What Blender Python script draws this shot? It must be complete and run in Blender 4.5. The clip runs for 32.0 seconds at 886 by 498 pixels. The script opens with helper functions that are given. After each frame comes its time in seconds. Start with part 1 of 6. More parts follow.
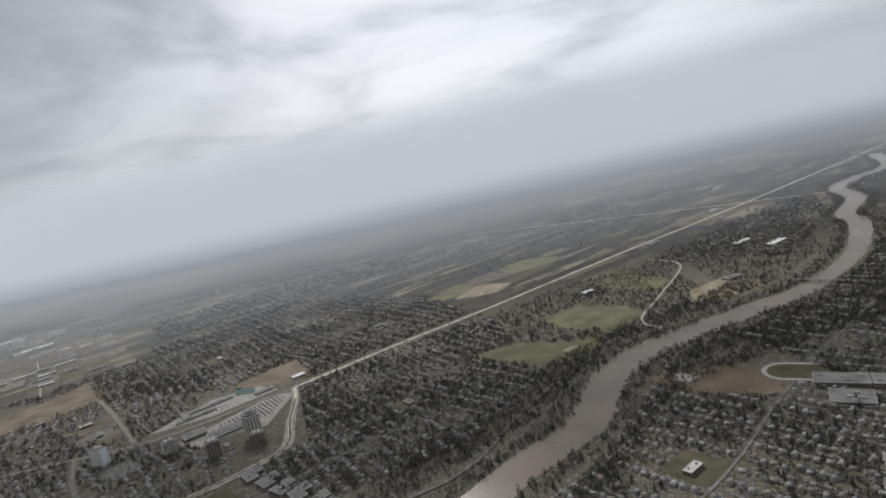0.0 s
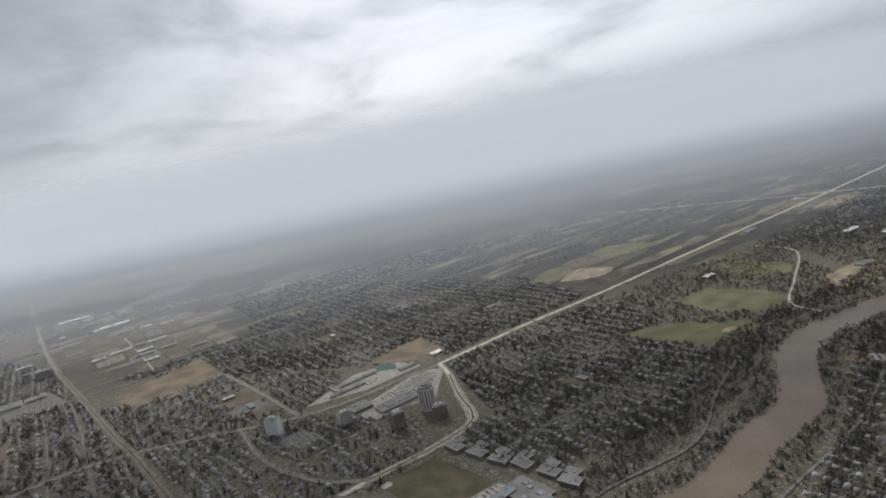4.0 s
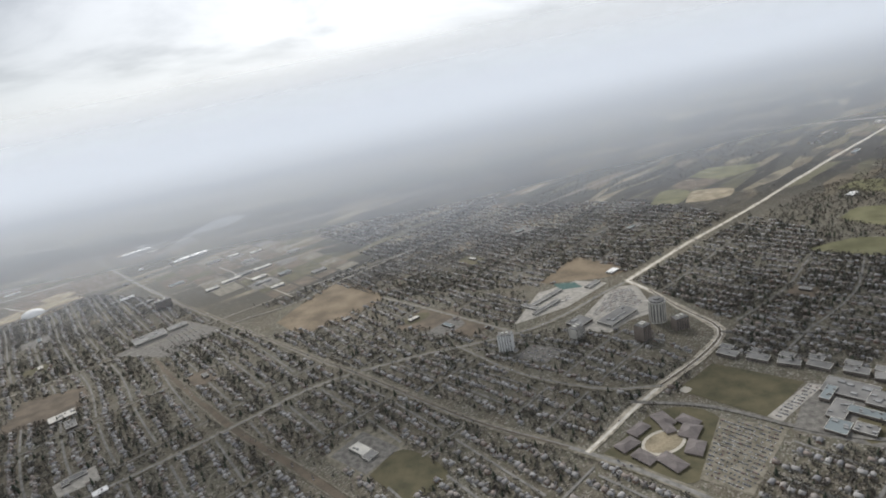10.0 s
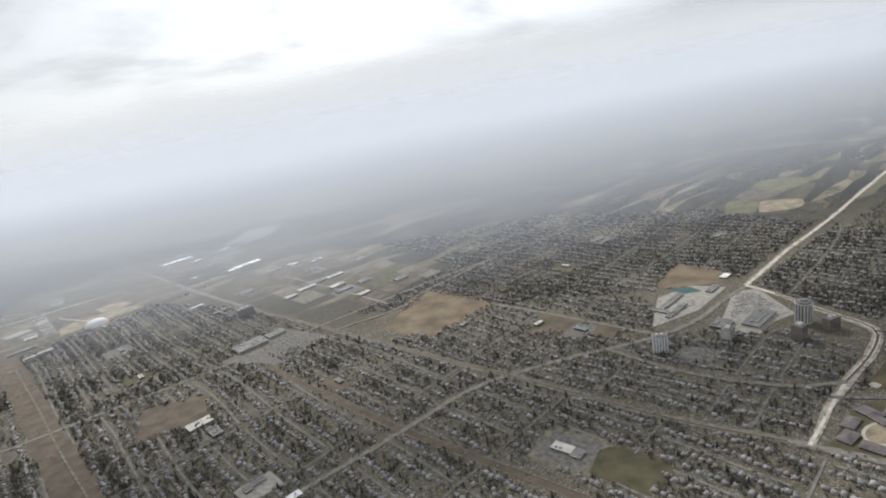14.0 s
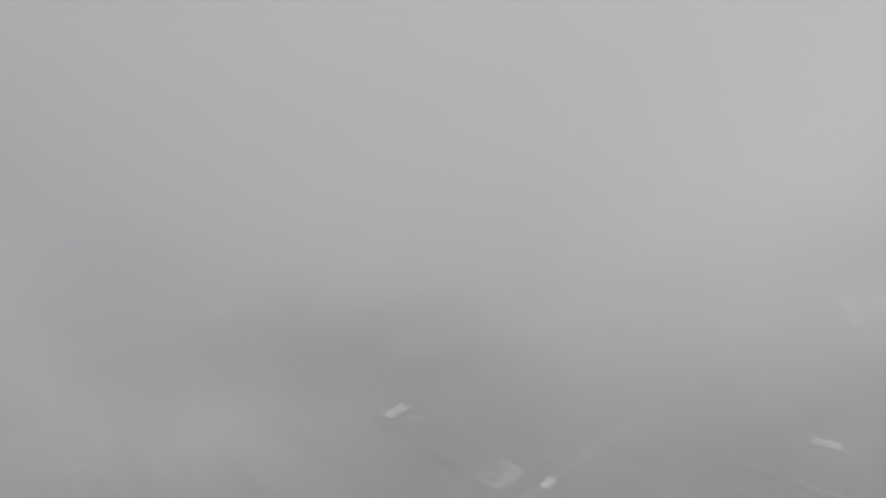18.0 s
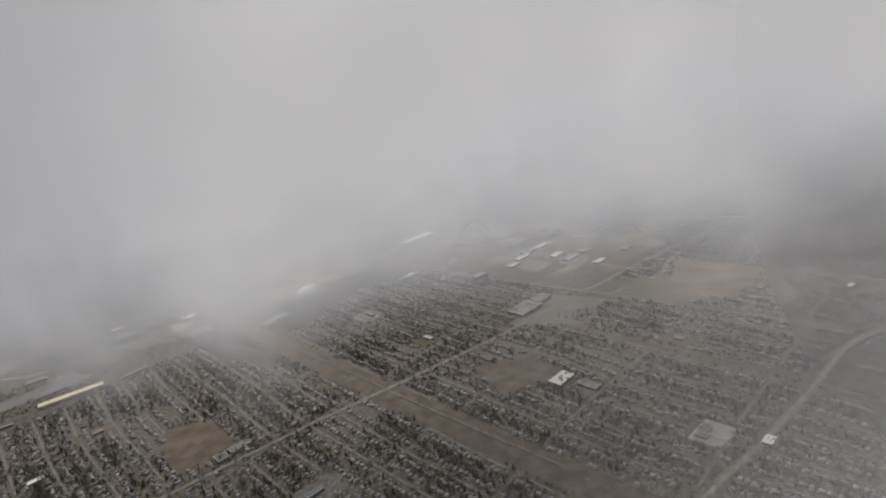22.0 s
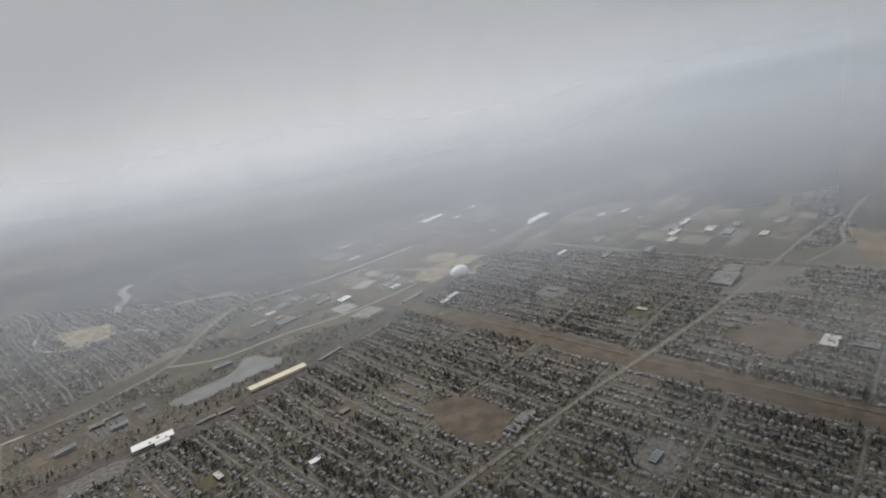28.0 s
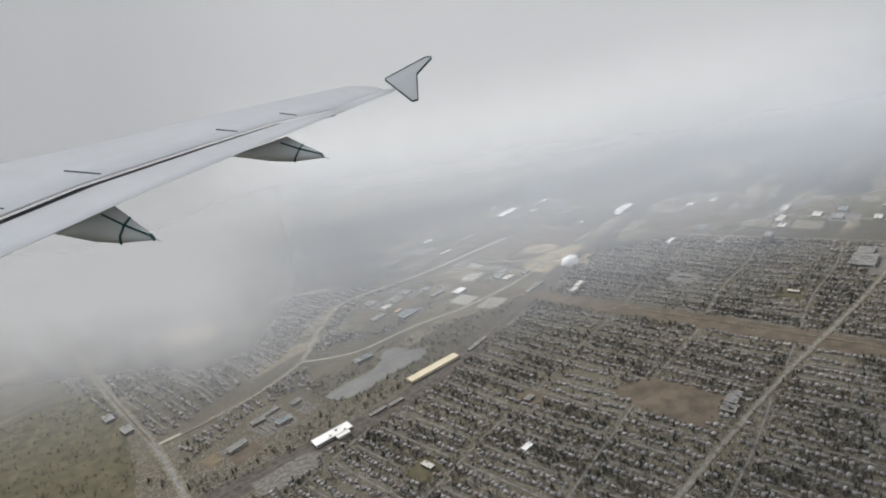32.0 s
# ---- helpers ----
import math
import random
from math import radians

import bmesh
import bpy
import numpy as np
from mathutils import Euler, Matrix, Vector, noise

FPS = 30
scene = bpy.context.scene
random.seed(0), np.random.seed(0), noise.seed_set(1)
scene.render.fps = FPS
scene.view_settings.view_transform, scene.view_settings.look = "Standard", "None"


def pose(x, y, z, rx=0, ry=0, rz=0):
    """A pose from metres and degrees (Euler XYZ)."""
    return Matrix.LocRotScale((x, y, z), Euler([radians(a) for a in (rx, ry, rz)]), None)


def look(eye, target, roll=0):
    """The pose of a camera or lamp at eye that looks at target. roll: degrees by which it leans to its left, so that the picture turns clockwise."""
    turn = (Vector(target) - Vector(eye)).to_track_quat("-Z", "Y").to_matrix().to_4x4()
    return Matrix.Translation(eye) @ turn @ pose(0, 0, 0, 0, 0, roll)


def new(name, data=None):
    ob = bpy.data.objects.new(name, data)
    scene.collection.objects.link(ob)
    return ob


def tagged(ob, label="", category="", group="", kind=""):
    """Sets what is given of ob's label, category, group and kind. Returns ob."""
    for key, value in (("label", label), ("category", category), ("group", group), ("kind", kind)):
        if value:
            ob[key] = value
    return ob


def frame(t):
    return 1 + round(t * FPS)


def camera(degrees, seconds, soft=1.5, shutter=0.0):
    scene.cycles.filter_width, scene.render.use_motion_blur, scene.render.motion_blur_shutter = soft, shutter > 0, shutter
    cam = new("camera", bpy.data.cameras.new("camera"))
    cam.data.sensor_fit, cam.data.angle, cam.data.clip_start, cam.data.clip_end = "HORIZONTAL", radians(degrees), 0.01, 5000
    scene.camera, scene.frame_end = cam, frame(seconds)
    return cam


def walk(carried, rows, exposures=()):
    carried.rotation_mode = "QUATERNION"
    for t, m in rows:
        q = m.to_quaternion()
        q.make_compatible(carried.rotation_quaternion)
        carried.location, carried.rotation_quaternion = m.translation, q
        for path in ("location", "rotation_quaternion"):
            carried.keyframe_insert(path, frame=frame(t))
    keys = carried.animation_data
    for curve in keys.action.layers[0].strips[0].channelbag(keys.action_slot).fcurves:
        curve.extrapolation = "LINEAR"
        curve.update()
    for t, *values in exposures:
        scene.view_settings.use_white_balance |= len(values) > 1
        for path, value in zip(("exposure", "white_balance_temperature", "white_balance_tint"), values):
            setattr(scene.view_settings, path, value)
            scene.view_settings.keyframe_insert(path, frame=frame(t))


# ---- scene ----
# A flight past a town under a low overcast; the town is laid out in plan units of U metres.
U = 150.0
cam = camera(76.0, 32.0, soft=1.9)
walk(cam, [
    (0.0, pose(0.2, -0.1, 149.1, 81.26, 12.03, -0.69)),
    (0.5, pose(-13.7, -0.8, 151.0, 81.21, 11.84, -1.89)),
    (1.0, pose(-27.8, -1.5, 152.9, 81.81, 11.67, -1.97)),
    (1.5, pose(-42.1, -2.1, 154.8, 81.01, 12.18, -1.83)),
    (2.0, pose(-56.4, -2.8, 156.7, 80.48, 12.05, -1.60)),
    (2.5, pose(-71.0, -3.5, 158.8, 79.96, 12.11, -1.30)),
    (4.5, pose(-130.4, -2.6, 166.6, 80.29, 10.68, -0.09)),
    (5.0, pose(-145.3, -1.8, 168.3, 77.89, 11.13, 0.41)),
    (5.5, pose(-160.0, -1.1, 170.0, 76.00, 12.19, 0.13)),
    (6.0, pose(-174.1, -0.5, 171.6, 76.74, 11.73, 0.10)),
    (6.5, pose(-188.0, 0.0, 173.5, 75.18, 11.22, -1.36)),
    (7.0, pose(-202.3, 0.6, 175.5, 74.94, 9.42, -2.20)),
    (7.5, pose(-216.8, 1.2, 177.7, 73.43, 11.44, -2.20)),
    (8.0, pose(-231.6, 1.9, 179.6, 72.78, 12.02, -2.17)),
    (8.5, pose(-246.5, 2.5, 181.6, 72.22, 11.96, -2.60)),
    (9.0, pose(-261.7, 3.1, 183.7, 71.95, 11.24, -2.96)),
    (9.5, pose(-277.1, 3.5, 185.9, 72.15, 11.56, -3.39)),
    (10.0, pose(-292.8, 3.8, 188.1, 72.78, 10.96, -3.82)),
    (10.5, pose(-308.7, 4.0, 190.4, 73.75, 10.44, -4.04)),
    (11.0, pose(-324.7, 4.3, 192.7, 74.02, 10.25, -4.54)),
    (11.5, pose(-340.8, 4.7, 195.0, 73.86, 10.24, -4.94)),
    (12.0, pose(-356.7, 5.3, 197.2, 73.73, 10.27, -5.53)),
    (12.5, pose(-372.5, 5.9, 199.2, 74.06, 9.74, -5.73)),
    (13.0, pose(-388.6, 6.8, 201.1, 73.95, 9.89, -6.02)),
    (13.5, pose(-405.0, 7.8, 202.9, 74.01, 9.70, -6.40)),
    (14.0, pose(-421.6, 8.9, 204.7, 73.80, 9.95, -6.67)),
    (14.5, pose(-438.3, 9.9, 206.5, 74.37, 9.56, -6.97)),
    (15.0, pose(-455.0, 10.9, 208.3, 74.76, 9.97, -6.86)),
    (15.5, pose(-471.5, 11.9, 210.1, 74.98, 9.33, -6.84)),
    (18.0, pose(-556.9, 21.8, 214.1, 74.94, 8.99, -4.69)),
    (19.0, pose(-591.0, 25.8, 215.6, 75.04, 8.85, -4.46)),
    (19.8, pose(-618.3, 28.9, 216.9, 74.86, 8.75, -4.99)),
    (20.5, pose(-642.2, 31.7, 218.0, 74.49, 8.65, -5.73)),
    (21.0, pose(-659.2, 34.0, 219.0, 73.45, 9.42, -5.77)),
    (21.5, pose(-676.2, 36.2, 220.1, 73.21, 8.89, -6.89)),
    (22.0, pose(-693.2, 38.5, 221.1, 73.00, 9.00, -7.53)),
    (22.5, pose(-710.1, 40.9, 222.1, 72.92, 9.36, -8.39)),
    (23.0, pose(-727.2, 43.4, 223.1, 73.30, 9.36, -9.57)),
    (23.5, pose(-744.2, 46.1, 224.0, 73.43, 9.69, -9.86)),
    (24.5, pose(-778.6, 51.7, 225.9, 73.86, 8.75, -8.99)),
    (25.5, pose(-813.2, 57.6, 227.9, 73.99, 9.14, -8.86)),
    (27.5, pose(-883.8, 70.0, 232.4, 72.39, 9.11, -9.71)),
    (28.0, pose(-901.8, 73.2, 233.6, 72.01, 9.28, -10.24)),
    (28.5, pose(-919.9, 76.3, 234.8, 71.80, 8.69, -10.85)),
    (29.0, pose(-938.1, 79.6, 236.0, 71.75, 9.19, -10.97)),
    (29.5, pose(-956.3, 82.9, 237.1, 72.17, 8.72, -11.30)),
    (30.0, pose(-974.4, 86.5, 238.2, 72.17, 8.91, -11.39)),
    (30.5, pose(-992.4, 90.4, 239.1, 72.67, 8.58, -11.54)),
    (31.0, pose(-1010.4, 94.8, 240.0, 72.71, 8.65, -11.93)),
    (31.5, pose(-1028.2, 99.4, 240.8, 72.69, 9.28, -12.37)),
    (32.0, pose(-1046.1, 104.0, 241.7, 72.09, 9.80, -12.05)),
], exposures=[(0.0, -0.15, 6300, 10), (5.0, -0.1, 6300, 10), (7.0, -0.04, 6350, 10), (8.0, 0.22, 6350, 10), (15.0, 0.32, 6350, 10), (17.5, -0.48, 6450, 10), (18.3, -0.40, 6450, 10), (19.0, -0.1, 6500, 11), (20.0, 0.08, 6600, 12), (21.0, -0.18, 6600, 12),
    (22.0, -0.2, 6600, 13), (23.0, -0.22, 6600, 13), (24.0, -0.1, 6550, 12), (25.0, -0.12, 6500, 12), (28.0, -0.10, 6350, 10), (30.0, 0.15, 6400, 10), (32.0, 0.3, 6450, 10)])

# ---- light ----
SUN_EL, SUN_AZ = radians(38), radians(-14)      # azimuth from +y towards +x
world = bpy.data.worlds.new("overcast_sky")
scene.world = world
world.use_nodes = True
wn, wl = world.node_tree.nodes, world.node_tree.links
wn.clear()


def wnode(kind, **values):
    n = wn.new(kind)
    for k, v in values.items():
        n.inputs[k].default_value = v
    return n


def wmath(op, a, b=None, clamp=False):
    n = wn.new("ShaderNodeMath")
    n.operation, n.use_clamp = op, clamp
    for i, v in enumerate((a, b)):
        if v is None:
            continue
        if isinstance(v, (int, float)):
            n.inputs[i].default_value = v
        else:
            wl.new(v, n.inputs[i])
    return n.outputs[0]


def wmap(v, a, b, c, d):
    n = wn.new("ShaderNodeMapRange")
    n.interpolation_type = "SMOOTHSTEP"
    wl.new(v, n.inputs[0])
    for i, q in enumerate((a, b, c, d)):
        n.inputs[i + 1].default_value = q
    return n.outputs[0]


def wmix(f, a, b):
    n = wn.new("ShaderNodeMix")
    n.data_type = "RGBA"
    for i, v in ((0, f), (6, a), (7, b)):
        if isinstance(v, (int, float)):
            n.inputs[i].default_value = v
        elif isinstance(v, tuple):
            n.inputs[i].default_value = (*v, 1)
        else:
            wl.new(v, n.inputs[i])
    return n.outputs[2]


geo = wn.new("ShaderNodeTexCoord").outputs["Generated"]
sep = wn.new("ShaderNodeSeparateXYZ")
wl.new(geo, sep.inputs[0])
dx, dy, dz = sep.outputs
den = wmath("ADD", wmath("ABSOLUTE", dz), 0.22)
flat = wn.new("ShaderNodeCombineXYZ")
wl.new(wmath("DIVIDE", dx, den), flat.inputs[0])
wl.new(wmath("DIVIDE", dy, den), flat.inputs[1])
cloud = wnode("ShaderNodeTexNoise", Scale=1.1, Detail=7.0, Roughness=0.52, Distortion=0.35)
wl.new(flat.outputs[0], cloud.inputs["Vector"])
glow_n = wn.new("ShaderNodeVectorMath")
glow_n.operation = "DOT_PRODUCT"
wl.new(geo, glow_n.inputs[0])
glow_n.inputs[1].default_value = Vector((0.16, 0.95, 0.27)).normalized()
glow = wmap(glow_n.outputs["Value"], 0.83, 1.0, 0.0, 1.0)
deck = wmix(wmap(cloud.outputs[0], 0.36, 0.64, 0.0, 1.0), (0.28, 0.295, 0.32), (0.74, 0.75, 0.765))
deck = wmix(wmath("MULTIPLY", glow, wmap(cloud.outputs[0], 0.30, 0.60, 0.35, 1.0)), deck, (0.97, 0.975, 0.98))
side = wmap(wmath("DIVIDE", dx, wmath("ADD", wmath("ABSOLUTE", dy), 0.05)), -0.55, 0.85, 0.0, 1.0)
haze = wmix(side, (0.57, 0.595, 0.62), (0.36, 0.39, 0.45))
deck = wmix(wmath("MULTIPLY", side, 0.3), deck, (0.46, 0.475, 0.52))
west = wmap(wmath("DIVIDE", dx, wmath("ADD", wmath("ABSOLUTE", dy), 0.05)), -0.85, -0.10, 1.0, 0.0)
deck = wmix(wmath("MULTIPLY", west, 0.75), deck, (0.36, 0.375, 0.39))
sky_col = wmix(wmap(dz, 0.01, 0.13, 0.0, 1.0), haze, deck)
below = wmix(side, (0.42, 0.44, 0.465), (0.15, 0.175, 0.235))
sky_col = wmix(wmap(dz, -0.055, 0.045, 1.0, 0.0), sky_col, below)
sky_col = wmix(wmap(dz, -0.5, -0.15, 1.0, 0.0), sky_col, (0.09, 0.09, 0.085))
nishita = wn.new("ShaderNodeTexSky")
nishita.sky_type, nishita.sun_disc = "NISHITA", False
nishita.sun_elevation, nishita.sun_rotation = SUN_EL, SUN_AZ
bg_a, bg_b = wnode("ShaderNodeBackground", Strength=1.15), wnode("ShaderNodeBackground", Strength=0.10)
wl.new(sky_col, bg_a.inputs[0])
wl.new(nishita.outputs[0], bg_b.inputs[0])
mix_bg = wn.new("ShaderNodeMixShader")
mix_bg.inputs[0].default_value = 0.12
wl.new(bg_a.outputs[0], mix_bg.inputs[1])
wl.new(bg_b.outputs[0], mix_bg.inputs[2])
wl.new(mix_bg.outputs[0], wn.new("ShaderNodeOutputWorld").inputs[0])

sun = new("sun", bpy.data.lights.new("sun", "SUN"))
sun.data.energy, sun.data.angle, sun.data.color = 3.4, radians(9), (1.0, 0.96, 0.90)
sun.matrix_world = look((0, 0, 0), (-math.sin(SUN_AZ) * math.cos(SUN_EL), -math.cos(SUN_AZ) * math.cos(SUN_EL), -math.sin(SUN_EL)))


# ---- materials ----
def material(name, colours, rough=0.9, scale=0.3, fine=3.0, metal=0.0, per="", bump=0.2, spec=0.2):
    """Two colours mixed by a coarse and a fine noise; per: 'object' or 'island' adds a shade for each piece."""
    m = bpy.data.materials.new(name)
    m.use_nodes = True
    n, l = m.node_tree.nodes, m.node_tree.links
    b = n["Principled BSDF"]
    b.inputs["Roughness"].default_value, b.inputs["Metallic"].default_value = rough, metal
    b.inputs["Specular IOR Level"].default_value = spec
    tc = n.new("ShaderNodeNewGeometry")
    coarse, grain = n.new("ShaderNodeTexNoise"), n.new("ShaderNodeTexNoise")
    coarse.inputs["Scale"].default_value, grain.inputs["Scale"].default_value = scale, fine
    coarse.inputs["Detail"].default_value, grain.inputs["Detail"].default_value = 5, 3
    for q in (coarse, grain):
        l.new(tc.outputs["Position"], q.inputs["Vector"])
    add = n.new("ShaderNodeMath")
    add.operation = "MULTIPLY_ADD"
    l.new(grain.outputs[0], add.inputs[0])
    add.inputs[1].default_value = 0.45
    l.new(coarse.outputs[0], add.inputs[2])
    ramp = n.new("ShaderNodeValToRGB")
    ramp.color_ramp.elements[0].position, ramp.color_ramp.elements[1].position = 0.55, 0.90
    ramp.color_ramp.elements[0].color, ramp.color_ramp.elements[1].color = (*colours[0], 1), (*colours[1], 1)
    l.new(add.outputs[0], ramp.inputs[0])
    out = ramp.outputs[0]
    if per:
        r = n.new("ShaderNodeObjectInfo").outputs["Random"] if per == "object" else tc.outputs["Random Per Island"]
        pick = n.new("ShaderNodeValToRGB")
        pick.color_ramp.interpolation = "CONSTANT"
        els = pick.color_ramp.elements
        while len(els) < len(colours) - 1:
            els.new(0.5)
        for i, e in enumerate(els):
            e.position, e.color = i / len(els), (*colours[1 + i], 1)
        l.new(r, pick.inputs[0])
        mix = n.new("ShaderNodeMix")
        mix.data_type = "RGBA"
        mix.inputs[0].default_value = 0.8
        l.new(out, mix.inputs[6])
        l.new(pick.outputs[0], mix.inputs[7])
        out = mix.outputs[2]
    l.new(out, b.inputs["Base Color"])
    if bump:
        bp = n.new("ShaderNodeBump")
        bp.inputs["Strength"].default_value = bump
        l.new(grain.outputs[0], bp.inputs["Height"])
        l.new(bp.outputs[0], b.inputs["Normal"])
    return m


def ground_material():
    m = bpy.data.materials.new("early_spring_ground")
    m.use_nodes = True
    n, l = m.node_tree.nodes, m.node_tree.links
    b = n["Principled BSDF"]
    b.inputs["Roughness"].default_value, b.inputs["Specular IOR Level"].default_value = 0.95, 0.1
    pos = n.new("ShaderNodeNewGeometry").outputs["Position"]

    def noise_of(scale, detail=4.0):
        q = n.new("ShaderNodeTexNoise")
        q.inputs["Scale"].default_value, q.inputs["Detail"].default_value = scale, detail
        l.new(pos, q.inputs["Vector"])
        return q.outputs[0]

    def mix(f, a, c):
        q = n.new("ShaderNodeMix")
        q.data_type = "RGBA"
        for i, v in ((0, f), (6, a), (7, c)):
            if isinstance(v, tuple):
                q.inputs[i].default_value = (*v, 1)
            elif isinstance(v, float):
                q.inputs[i].default_value = v
            else:
                l.new(v, q.inputs[i])
        return q.outputs[2]

    def step(v, a, c):
        q = n.new("ShaderNodeMapRange")
        l.new(v, q.inputs[0])
        q.inputs[1].default_value, q.inputs[2].default_value = a, c
        return q.outputs[0]

    yard = mix(step(noise_of(0.25), 0.35, 0.65), (0.062, 0.060, 0.048), (0.128, 0.116, 0.094))
    yard = mix(step(noise_of(0.035), 0.42, 0.60), yard, mix(0.55, yard, (0.108, 0.082, 0.060)))
    # garden plots along the streets, each with its own turf or soil
    plot = n.new("ShaderNodeMapping")
    plot.vector_type = "TEXTURE"
    plot.inputs["Rotation"].default_value = (0, 0, radians(-52))
    plot.inputs["Scale"].default_value = (3.6, 5.6, 1)
    l.new(pos, plot.inputs[0])
    garden = n.new("ShaderNodeTexVoronoi")
    garden.inputs["Randomness"].default_value = 0.75
    l.new(plot.outputs[0], garden.inputs["Vector"])
    gcol = n.new("ShaderNodeSeparateColor")
    l.new(garden.outputs["Color"], gcol.inputs[0])
    gr = n.new("ShaderNodeValToRGB")
    gr.color_ramp.interpolation = "CONSTANT"
    gels = gr.color_ramp.elements
    gels[0].position, gels[0].color = 0.0, (0.060, 0.061, 0.040, 1)
    gels[1].position, gels[1].color = 0.86, (0.27, 0.258, 0.232, 1)
    for p, c in ((0.22, (0.112, 0.104, 0.078)), (0.44, (0.074, 0.062, 0.050)), (0.62, (0.15, 0.135, 0.108)), (0.76, (0.086, 0.090, 0.056))):
        e = gels.new(p)
        e.color = (*c, 1)
    l.new(gcol.outputs[0], gr.inputs[0])
    yard = mix(0.55, yard, gr.outputs[0])
    yard = mix(step(noise_of(1.6), 0.52, 0.80), yard, (0.200, 0.186, 0.158))
    # fields and woods of the open country, in strips along the town's grid
    turn = n.new("ShaderNodeMapping")
    turn.vector_type = "TEXTURE"
    turn.inputs["Rotation"].default_value = (0, 0, radians(36))
    turn.inputs["Scale"].default_value = (95, 17, 1)
    l.new(pos, turn.inputs[0])
    cell = n.new("ShaderNodeTexVoronoi")
    cell.inputs["Scale"].default_value = 1.0
    l.new(turn.outputs[0], cell.inputs["Vector"])
    sepc = n.new("ShaderNodeSeparateColor")
    l.new(cell.outputs["Color"], sepc.inputs[0])
    ramp = n.new("ShaderNodeValToRGB")
    els = ramp.color_ramp.elements
    els[0].position, els[0].color = 0.0, (0.035, 0.034, 0.030, 1)
    els[1].position, els[1].color = 1.0, (0.22, 0.195, 0.145, 1)
    for p, c in ((0.50, (0.058, 0.055, 0.046)), (0.66, (0.11, 0.105, 0.068)), (0.80, (0.12, 0.10, 0.072)), (0.93, (0.15, 0.132, 0.095))):
        e = els.new(p)
        e.color = (*c, 1)
    l.new(sepc.outputs[0], ramp.inputs[0])
    open_land = mix(step(noise_of(0.011), 0.46, 0.58), ramp.outputs[0], (0.048, 0.046, 0.042))
    open_land = mix(step(noise_of(0.16), 0.62, 0.74), open_land, (0.19, 0.175, 0.145))
    sp = n.new("ShaderNodeSeparateXYZ")
    l.new(pos, sp.inputs[0])
    west_side = n.new("ShaderNodeMath")
    west_side.operation = "MULTIPLY"
    l.new(step(sp.outputs[0], -2.6 * U, -4.2 * U), west_side.inputs[0])
    west_side.inputs[1].default_value = 0.45
    open_land = mix(west_side.outputs[0], open_land, (0.135, 0.122, 0.095))
    col = mix(step(sp.outputs[1], 3.3 * U, 4.1 * U), yard, open_land)
    l.new(col, b.inputs["Base Color"])
    return m


